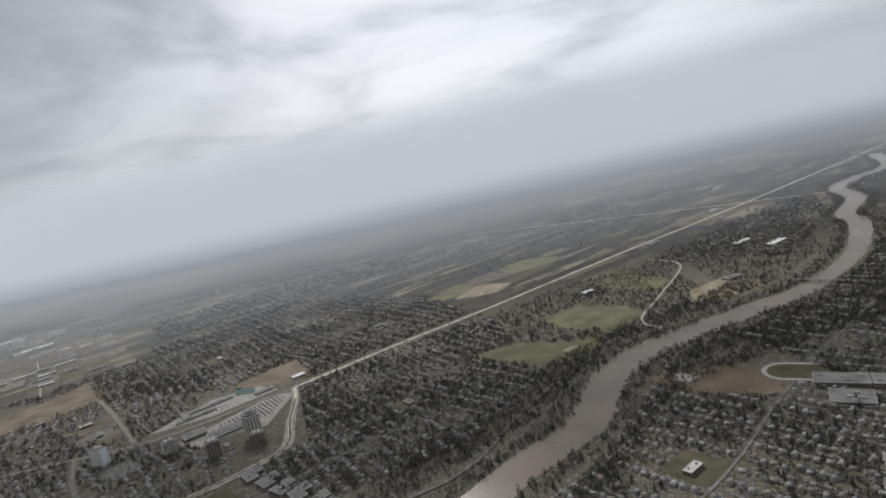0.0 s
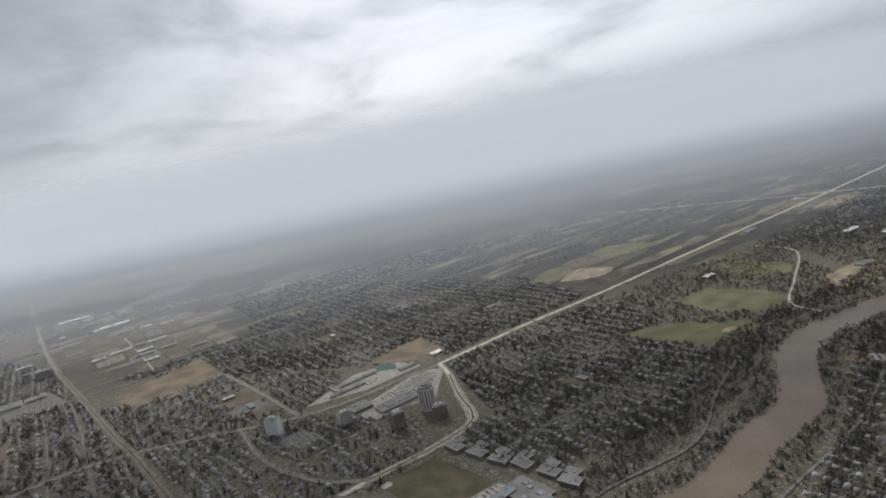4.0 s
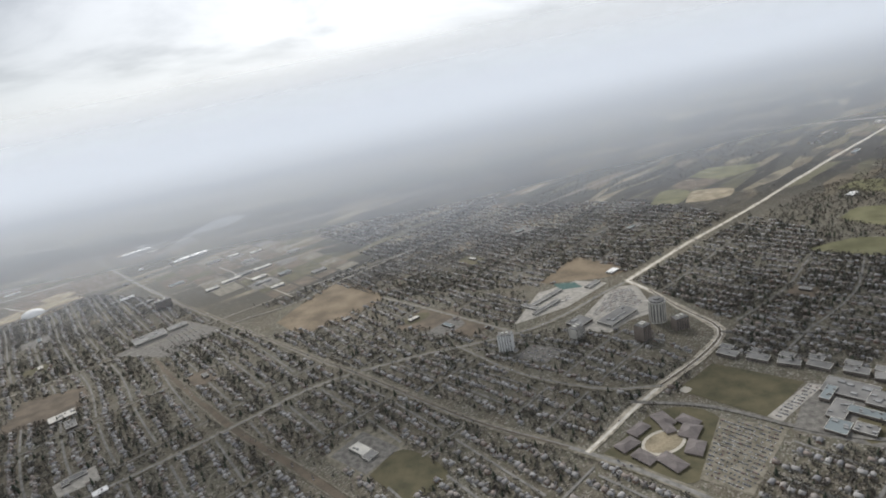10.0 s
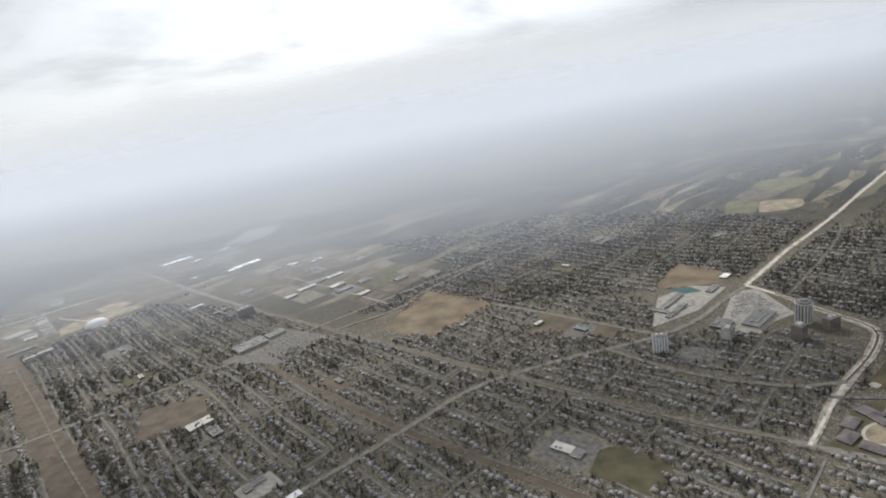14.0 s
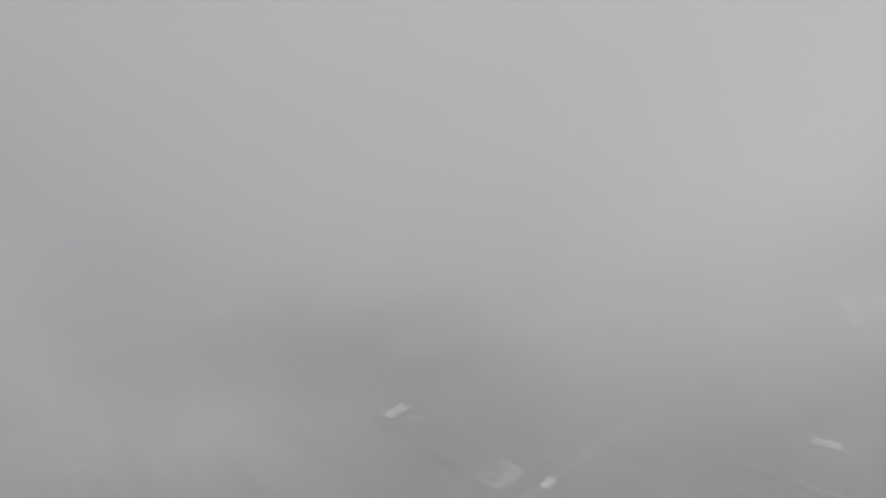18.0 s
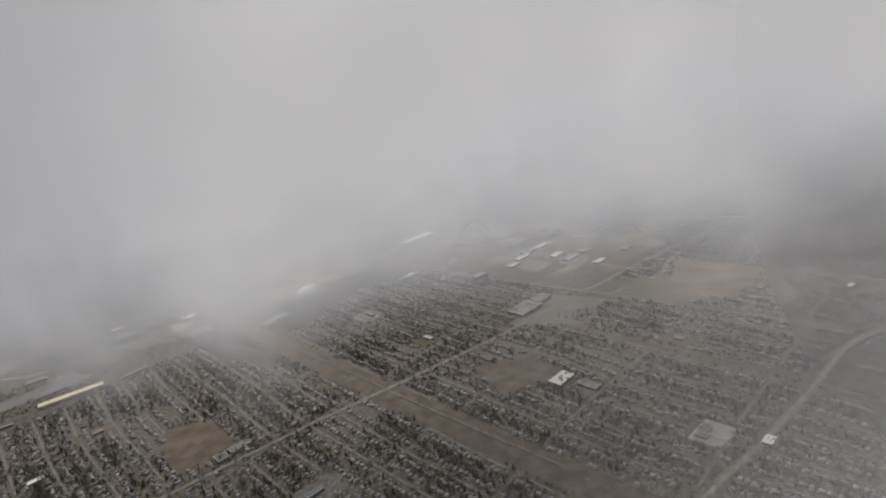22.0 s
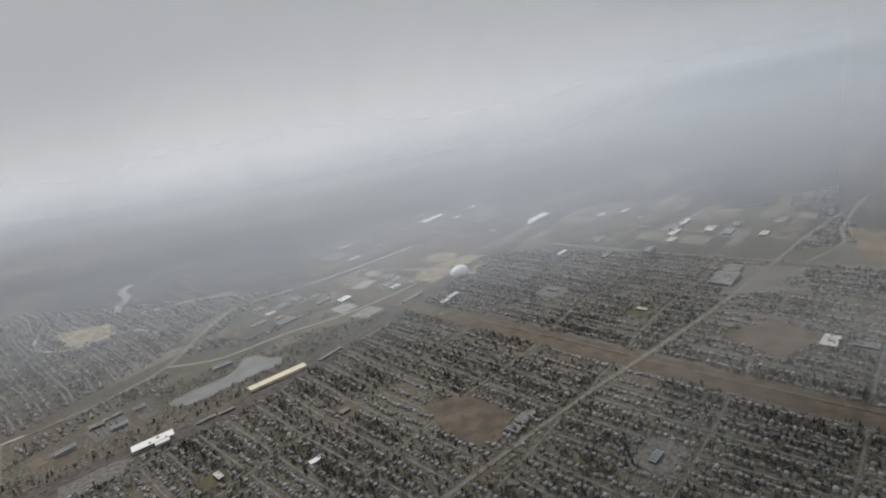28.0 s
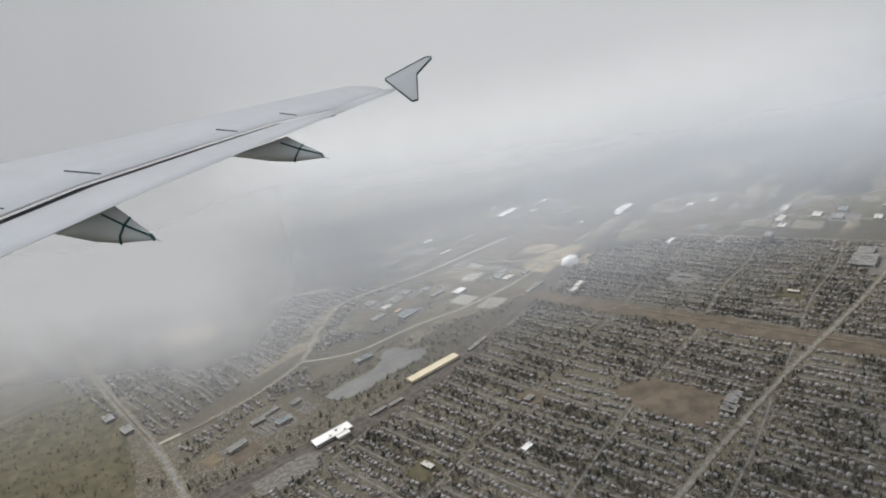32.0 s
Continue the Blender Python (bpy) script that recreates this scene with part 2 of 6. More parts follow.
MAT = dict(
    ground=ground_material(),
    street=material("worn_asphalt", [(0.12, 0.116, 0.106), (0.22, 0.213, 0.196)], scale=0.25),
    verge=material("dusty_road_verge", [(0.085, 0.077, 0.056), (0.20, 0.182, 0.145)], scale=0.22, fine=1.5),
    side_street=material("shaded_street_asphalt", [(0.095, 0.092, 0.085), (0.20, 0.193, 0.178)], scale=0.16),
    # The sun patch on mall and bend is put into these three paler colours.
    bright_road=material("sunlit_pale_road", [(0.31, 0.29, 0.25), (0.56, 0.53, 0.465)], scale=0.2),
    sunlit_verge=material("sunlit_pale_roadside", [(0.15, 0.134, 0.105), (0.38, 0.345, 0.28)], scale=0.25, fine=1.2),
    mall_lot=material("pale_asphalt_sun_tone", [(0.195, 0.184, 0.164), (0.335, 0.316, 0.280)], scale=0.3),
    drive=material("pale_concrete_driveway", [(0.20, 0.195, 0.18), (0.34, 0.33, 0.30)], per=""),
    lot=material("parking_asphalt", [(0.085, 0.080, 0.072), (0.175, 0.166, 0.150)], scale=0.35),
    river=material("muddy_river_water", [(0.105, 0.080, 0.055), (0.150, 0.117, 0.082)], rough=0.25, scale=0.03, fine=0.5, bump=0.05, spec=0.35),
    pond=material("grey_pond_water", [(0.085, 0.088, 0.085), (0.125, 0.126, 0.12)], rough=0.6, scale=0.05, bump=0.0, spec=0.12),
    grass=material("dull_spring_grass", [(0.080, 0.079, 0.042), (0.142, 0.135, 0.076)], scale=0.06),
    dark_grass=material("dark_turf", [(0.052, 0.050, 0.029), (0.105, 0.092, 0.055)], scale=0.09),
    brown=material("bare_brown_soil", [(0.094, 0.075, 0.052), (0.188, 0.148, 0.101)], scale=0.05, fine=0.7),
    worn_turf=material("worn_olive_turf", [(0.070, 0.058, 0.044), (0.132, 0.106, 0.079)], scale=0.09, fine=0.9),
    tan=material("tan_dry_grass", [(0.14, 0.118, 0.08), (0.29, 0.245, 0.170)], scale=0.09, fine=0.9),
    unit=material("dull_metal_unit", [(0.16, 0.16, 0.16), (0.26, 0.26, 0.255)], rough=0.7),
    pool=material("dark_teal_court", [(0.045, 0.085, 0.078), (0.07, 0.115, 0.105)], scale=0.3),
    rail_bed=material("dark_ballast", [(0.075, 0.070, 0.064), (0.115, 0.108, 0.10)]),
    rail=material("railway_cutting", [(0.050, 0.044, 0.039), (0.11, 0.095, 0.08)], scale=0.2),
    gravel=material("pale_gravel", [(0.30, 0.28, 0.24), (0.42, 0.39, 0.33)], scale=0.1),
    white=material("white_membrane", [(0.56, 0.56, 0.545), (0.68, 0.68, 0.665)], rough=0.6, scale=0.05),
    cream=material("cream_metal_roof", [(0.46, 0.40, 0.28), (0.54, 0.47, 0.33)], rough=0.6, scale=0.05),
    flat=material("grey_flat_roofing", [(0.12, 0.118, 0.114), (0.215, 0.21, 0.20)], scale=0.10),
    tan_roof=material("dull_orange_roofing", [(0.30, 0.19, 0.11), (0.40, 0.26, 0.15)], scale=0.1),
    teal=material("weathered_blue_grey_roof", [(0.13, 0.15, 0.155), (0.185, 0.21, 0.215)], scale=0.06),
    concrete=material("pale_concrete", [(0.40, 0.385, 0.35), (0.53, 0.51, 0.46)], scale=0.2),
    brick=material("grey_brown_brick", [(0.17, 0.145, 0.125), (0.25, 0.215, 0.188)], scale=0.2),
    glass=material("dark_window_glass", [(0.03, 0.033, 0.037), (0.05, 0.053, 0.058)], rough=0.15, spec=0.5, bump=0),
    track=material("grey_track_surface", [(0.30, 0.29, 0.265), (0.38, 0.365, 0.33)], scale=0.1),
    walls=material("house_walls", [(0.28, 0.26, 0.22), (0.42, 0.40, 0.36), (0.23, 0.15, 0.115), (0.34, 0.32, 0.28), (0.46, 0.45, 0.42)], per="island"),
    roofs=material("house_shingles", [(0.12, 0.115, 0.11), (0.225, 0.221, 0.215), (0.15, 0.147, 0.146), (0.25, 0.245, 0.24), (0.19, 0.158, 0.137), (0.31, 0.304, 0.296), (0.17, 0.17, 0.174), (0.23, 0.208, 0.192)], per="island"),
    roof_one=material("house_shingles_single", [(0.12, 0.115, 0.11), (0.225, 0.221, 0.215), (0.15, 0.147, 0.146), (0.25, 0.245, 0.24), (0.19, 0.158, 0.137), (0.31, 0.304, 0.296), (0.17, 0.17, 0.174), (0.23, 0.208, 0.192)], per="object"),
    wall_one=material("house_walls_single", [(0.28, 0.26, 0.22), (0.42, 0.40, 0.36), (0.23, 0.15, 0.115), (0.34, 0.32, 0.28), (0.46, 0.45, 0.42)], per="object"),
    twigs=material("bare_twigs", [(0.085, 0.078, 0.069), (0.130, 0.118, 0.104), (0.085, 0.082, 0.075), (0.130, 0.108, 0.090), (0.054, 0.057, 0.052), (0.105, 0.092, 0.080), (0.068, 0.073, 0.060)], per="island", bump=0),
    bark=material("grey_bark", [(0.07, 0.06, 0.05), (0.12, 0.105, 0.09)]),
    needles=material("dark_conifer_needles", [(0.028, 0.036, 0.026), (0.055, 0.063, 0.045)], bump=0),
    cars=material("car_paint", [(0.30, 0.30, 0.30), (0.60, 0.60, 0.60), (0.06, 0.06, 0.065), (0.35, 0.35, 0.36), (0.16, 0.05, 0.045), (0.09, 0.11, 0.16)], rough=0.35, per="island", bump=0, spec=0.5),
    car_one=material("car_paint_single", [(0.30, 0.30, 0.30), (0.60, 0.60, 0.60), (0.06, 0.06, 0.065), (0.35, 0.35, 0.36), (0.16, 0.05, 0.045), (0.09, 0.11, 0.16)], rough=0.35, per="object", bump=0, spec=0.5),
    steel=material("painted_steel", [(0.32, 0.33, 0.34), (0.42, 0.43, 0.44)], rough=0.5, metal=0.3),
    wing_skin=material("light_grey_wing_paint", [(0.72, 0.73, 0.735), (0.80, 0.81, 0.815)], rough=0.38, scale=1.2, fine=9, spec=0.5, bump=0.02),
    wing_dark=material("dark_joint_and_slot_shade", [(0.03, 0.03, 0.032), (0.05, 0.05, 0.052)], rough=0.6),
    wing_grey=material("light_grey_fairing_paint", [(0.60, 0.63, 0.625), (0.70, 0.725, 0.72)], rough=0.42, scale=1.5, fine=9, spec=0.4, bump=0.02),
    wing_seal=material("dark_teal_edge_seal", [(0.02, 0.085, 0.085), (0.035, 0.115, 0.112)], rough=0.5),
)


# ---- builders ----
def mesh_object(name, bm, mat, parent=None, label=""):
    me = bpy.data.meshes.new(name)
    bm.to_mesh(me)
    bm.free()
    me.materials.append(mat)
    ob = new(name, me)
    if parent:
        ob.parent = parent
    return tagged(ob, label)


part = mesh_object


def empty(name, x, y, turn=0.0, z=0.0):
    ob = new(name)
    ob.matrix_basis = Matrix.Translation((x, y, z)) @ Matrix.Rotation(turn, 4, "Z")
    return ob


def raw(name, verts, faces, mat, parent=None, label=""):
    me = bpy.data.meshes.new(name)
    me.from_pydata([tuple(v) for v in verts], [], [tuple(f) for f in faces])
    me.update()
    me.materials.append(mat)
    ob = new(name, me)
    if parent:
        ob.parent = parent
    return tagged(ob, label)


def bag(name, template, faces, mats, mat):
    """One mesh out of many turned and scaled copies of a template: mats is (n, 4, 4)."""
    t = np.c_[np.asarray(template, float), np.ones(len(template))]
    v = np.einsum("nij,kj->nki", mats, t)[..., :3].reshape(-1, 3)
    nv, n = len(template), len(mats)
    size = np.array([len(f) for f in faces])
    loops = np.concatenate([np.asarray(f) for f in faces])
    allloops = (loops[None] + nv * np.arange(n)[:, None]).ravel()
    total = np.tile(size, n)
    me = bpy.data.meshes.new(name)
    me.vertices.add(len(v))
    me.vertices.foreach_set("co", v.astype(np.float32).ravel())
    me.loops.add(len(allloops))
    me.loops.foreach_set("vertex_index", allloops.astype(np.int32))
    me.polygons.add(len(total))
    me.polygons.foreach_set("loop_start", np.concatenate([[0], np.cumsum(total)[:-1]]).astype(np.int32))
    me.polygons.foreach_set("loop_total", total.astype(np.int32))
    me.update(calc_edges=True)
    me.materials.append(mat)
    return new(name, me)


def poses(x, y, z, turn, sx, sy, sz):
    n = len(x)
    m = np.zeros((n, 4, 4))
    c, s = np.cos(turn), np.sin(turn)
    m[:, 0, 0], m[:, 0, 1], m[:, 1, 0], m[:, 1, 1] = c * sx, -s * sy, s * sx, c * sy
    m[:, 2, 2], m[:, 3, 3] = sz, 1
    m[:, 0, 3], m[:, 1, 3], m[:, 2, 3] = x, y, z
    return m


def box(bm, x0, y0, z0, x1, y1, z1):
    v = [bm.verts.new((x, y, z)) for z in (z0, z1) for x, y in ((x0, y0), (x1, y0), (x1, y1), (x0, y1))]
    for f in ((3, 2, 1, 0), (4, 5, 6, 7), (0, 1, 5, 4), (1, 2, 6, 5), (2, 3, 7, 6), (3, 0, 4, 7)):
        bm.faces.new([v[i] for i in f])


def smooth_line(points, step=0.06):
    """A Catmull-Rom line through plan points, resampled."""
    p = np.array(points, float)
    p = np.vstack([2 * p[0] - p[1], p, 2 * p[-1] - p[-2]])
    out = []
    for i in range(1, len(p) - 2):
        k = max(2, int(np.linalg.norm(p[i + 1] - p[i]) / step))
        for q in range(k):
            t = q / k
            out.append(0.5 * (2 * p[i] + (p[i + 1] - p[i - 1]) * t + (2 * p[i - 1] - 5 * p[i] + 4 * p[i + 1] - p[i + 2]) * t * t
                              + (3 * p[i] - p[i - 1] - 3 * p[i + 1] + p[i + 2]) * t ** 3))
    out.append(p[-2])
    return np.array(out)


LINES = []       # (polyline, half width) in plan units, kept free of houses and trees
AREAS = []       # (polygon, keep trees out)


def strip(name, points, width, z, mat, label, category, keep=True, wobble=0.0):
    """A road, river or verge as a flat ribbon along a plan line; widths in plan units, one or one per point."""
    line = smooth_line(points)
    w = np.interp(np.linspace(0, 1, len(line)), np.linspace(0, 1, np.size(width)), np.atleast_1d(width).astype(float)) / 2
    d = np.gradient(line, axis=0)
    d /= np.linalg.norm(d, axis=1)[:, None]
    nrm = np.c_[-d[:, 1], d[:, 0]]
    j = [wobble * (noise.noise((a * 6, b * 6, 0.0))) for a, b in line]
    left, right = line + nrm * (w + j)[:, None], line - nrm * (w + np.roll(j, 3))[:, None]
    n = len(line)
    verts = [(*(q * U), z) for q in left] + [(*(q * U), z) for q in right]
    ob = raw(name, verts, [(i, n + i, n + i + 1, i + 1) for i in range(n - 1)], mat)
    if keep:
        LINES.append((line, float(np.mean(w))))
    return tagged(ob, label, category, kind="structure")


def patch(name, corners, z, mat, label, category, keep=True, rough=0.0):
    """A field, lot or pond: a flat area with corners given in plan units."""
    c = np.array(corners, float)
    if keep:
        AREAS.append(c)
    if rough:
        c = smooth_line(np.vstack([c, c[:1]]), 0.04)[:-1]
        mid = c.mean(0)
        c = np.array([mid + (q - mid) * (1 + rough * noise.noise((q[0] * 9, q[1] * 9, 3.0))) for q in c])
    bm = bmesh.new()
    f = bm.faces.new([bm.verts.new((*(q * U), z)) for q in c])
    if f.calc_area() and f.normal.z < 0:
        f.normal_flip()
    bm.normal_update()
    if f.normal.z < 0:
        f.normal_flip()
    bmesh.ops.triangulate(bm, faces=[f])
    ob = mesh_object(name, bm, mat)
    return tagged(ob, label, category, kind="structure")


# ---- land ----
raw("ground", [(-9000, -3000, 0), (9000, -3000, 0), (9000, 9000, 0), (-9000, 9000, 0)], [(0, 1, 2, 3)], MAT["ground"])
tagged(scene.objects["ground"], "grey-brown early spring ground of yards, woods and fields", "ground", kind="structure")

# the two directions of the street grid
GU = np.array((math.cos(radians(36)), math.sin(radians(36))))
GV = np.array((math.cos(radians(-52)), math.sin(radians(-52))))
strip("river", [(-1.6, -0.6), (-1.15, 0.6), (-0.62, 1.26), (-0.18, 1.47), (0.08, 1.68), (0.33, 1.87), (0.48, 2.14), (0.68, 2.37), (0.92, 2.48), (1.28, 2.61), (1.73, 2.78),
      (2.25, 3.19), (2.75, 3.83), (2.88, 4.15), (3.34, 4.66), (3.55, 5.18), (3.94, 5.53), (4.6, 5.9), (5.2, 6.9)],
      [0.20, 0.20, 0.20, 0.16, 0.13, 0.15, 0.17, 0.18, 0.15, 0.10, 0.11, 0.13, 0.14, 0.15, 0.18, 0.22, 0.15, 0.15, 0.15], 0.25, MAT["river"],
      "wide muddy brown river winding through the town", "river", wobble=0.012)
road_z = 0.30
for nm, pts, w, mt, lab in (
    ("road_main", [(-3.9, 1.66), (-3.39, 1.94), (-2.98, 2.19), (-2.63, 2.41), (-2.23, 2.49), (-1.95, 2.50), (-1.66, 2.52), (-1.43, 2.60), (-1.14, 2.78), (-0.98, 2.87)], 0.030, "street", "grey four-lane street past the apartment towers"),
    ("road_avenue", [(-0.98, 2.87), (-0.46, 3.24), (0.15, 3.63), (1.2, 4.36), (2.85, 5.46), (5.6, 7.4), (9.0, 9.8)], 0.034, "bright_road", "pale straight avenue running to the horizon"),
    ("road_boulevard", [(-7.6, 8.8), (-6.0, 6.7), (-4.89, 5.27), (-4.07, 4.27), (-3.36, 3.47), (-2.71, 2.73), (-2.43, 2.43), (-1.96, 1.89), (-1.61, 1.58), (-1.35, 1.29), (-0.8, 0.6)], 0.038, "street", "long grey divided boulevard through the suburb"),
    ("road_bend", [(-1.61, 1.58), (-1.24, 1.86), (-1.04, 1.98), (-0.87, 2.12), (-0.84, 2.24), (-0.89, 2.43), (-0.93, 2.70), (-0.98, 2.87)], [0.026, 0.028, 0.032, 0.046, 0.048, 0.044, 0.036, 0.034], "bright_road", "pale road curving past the towers, sun patch in its colour"),
    ("road_cross", [(-6.6, 1.9), (-5.95, 2.27), (-5.18, 2.69), (-4.15, 3.20), (-2.87, 3.93), (-1.76, 4.47), (-0.66, 5.04), (0.71, 5.84), (3.0, 7.2)], 0.024, "street", "grey arterial street crossing the house rows"),
    ("road_collector", [(-8.22, 3.52), (-7.81, 3.74), (-7.48, 4.07), (-7.35, 4.53), (-7.13, 4.94), (-6.46, 5.17), (-5.6, 5.6)], 0.038, "gravel", "pale two-lane collector road with a grassy median"),
    ("road_west", [(-12.0, 9.6), (-9.66, 5.85), (-8.64, 4.19), (-8.22, 3.52), (-7.89, 2.88), (-7.4, 1.8)], 0.050, "street", "grey divided highway beside open ground"),
    ("road_rail_side", [(-7.48, 4.07), (-7.12, 4.02), (-6.73, 4.18), (-6.3, 4.30), (-5.85, 4.53), (-5.4, 4.86), (-4.95, 5.2)], 0.020, "gravel", "pale industrial road"),
    ("road_mall_side", [(-1.95, 2.50), (-1.72, 2.15), (-1.45, 1.92), (-1.24, 1.86)], 0.022, "street", "narrow grey street"),
    ("road_school", [(-1.38, 1.80), (-1.14, 1.68), (-0.93, 1.47), (-0.72, 1.33)], 0.018, "lot", "school driveway"),
    ("road_field", [(-3.36, 3.47), (-2.95, 3.62), (-2.72, 3.86), (-2.2, 4.25)], 0.022, "street", "street along the brown field"),
    ("road_field_east", [(-2.36, 3.38), (-2.0, 2.95), (-1.66, 2.52)], 0.020, "street", "residential collector street"),
    ("road_riverside", [(5.2, 6.4), (4.03, 4.97), (2.80, 3.43), (2.08, 2.67), (1.43, 1.70), (0.92, 1.14), (0.3, 0.2)], 0.045, "street", "grey four-lane riverside street"),
    ("road_golf", [(0.9, 2.62), (0.86, 2.80), (1.10, 3.15), (1.45, 3.70), (1.35, 4.05)], 0.018, "gravel", "pale winding drive through the golf course"),
    ("road_north_line", [(-4.24, 6.12), (-3.30, 6.35), (-1.99, 6.64), (-1.00, 7.16), (0.05, 8.05), (2.2, 9.8)], 0.034, "gravel", "pale straight country road"),
    ("road_lots_a", [(-3.91, 4.97), (-3.45, 4.36), (-3.00, 3.74)], 0.012, "gravel", "pale service road between empty lots"),
    ("road_lots_b", [(-4.22, 4.38), (-3.43, 4.72), (-2.85, 4.92)], 0.012, "gravel", "pale service road between empty lots"),
    ("path_river", [(0.3, 2.26), (0.10, 2.02), (-0.12, 1.72), (-0.5, 1.54), (-0.72, 1.30), (-0.9, 1.1)], 0.012, "lot", "narrow riverside path"),
):
    road_z += 0.012
    if mt != "lot":
        # verges of the bright roads are paler, with sunlight painted in
        strip("road_verge", pts, np.array(w) * 0.92 + 0.004, road_z - 0.006, MAT["sunlit_verge" if mt == "bright_road" else "verge"], "dusty verge along a road, sun-paled beside bright roads", "verge", wobble=0.010)
    strip(nm, pts, np.array(w) * (0.43 if mt == "bright_road" else 0.46 if mt != "lot" else 1.0), road_z, MAT[mt], lab, "road", keep=mt == "lot")
strip("railway_strip", [(-6.6, 5.2), (-5.60, 3.89), (-4.98, 3.06), (-4.50, 2.43), (-4.08, 1.88), (-3.3, 0.9)], [0.10, 0.12, 0.15, 0.16, 0.16, 0.16], 0.13, MAT["worn_turf"], "bare brown pipeline corridor between house rows", "open strip", wobble=0.02)
strip("brown_strip", [(-3.73, 3.165), (-3.44, 2.77), (-2.96, 2.18), (-2.41, 1.585), (-1.9, 0.95)], [0.014, 0.020, 0.026, 0.030, 0.030], 0.135, MAT["worn_turf"], "narrow bare brown corridor beside a street", "open strip", wobble=0.008)
for side in (-1, 1):
    ex, ey = .015 * side, .012 * side
    strip("corridor_path", [(-3.44 + ex, 2.77 + ey), (-2.96 + ex, 2.18 + ey), (-2.41 + ex, 1.585 + ey), (-1.9 + ex, 0.95 + ey)], 0.006, 0.262, MAT["verge"], "pale lane along the brown corridor", "lane")
strip("railway_cutting", [(-9.0, 2.35), (-7.73, 2.98), (-6.87, 3.35), (-6.00, 4.09), (-5.59, 4.48), (-4.88, 5.04), (-3.53, 6.14), (-1.0, 8.2)], [0.13, 0.15, 0.14, 0.10, 0.07, 0.05, 0.04, 0.04], 0.125, MAT["rail"], "dark railway cutting with tracks", "railway", wobble=0.01)

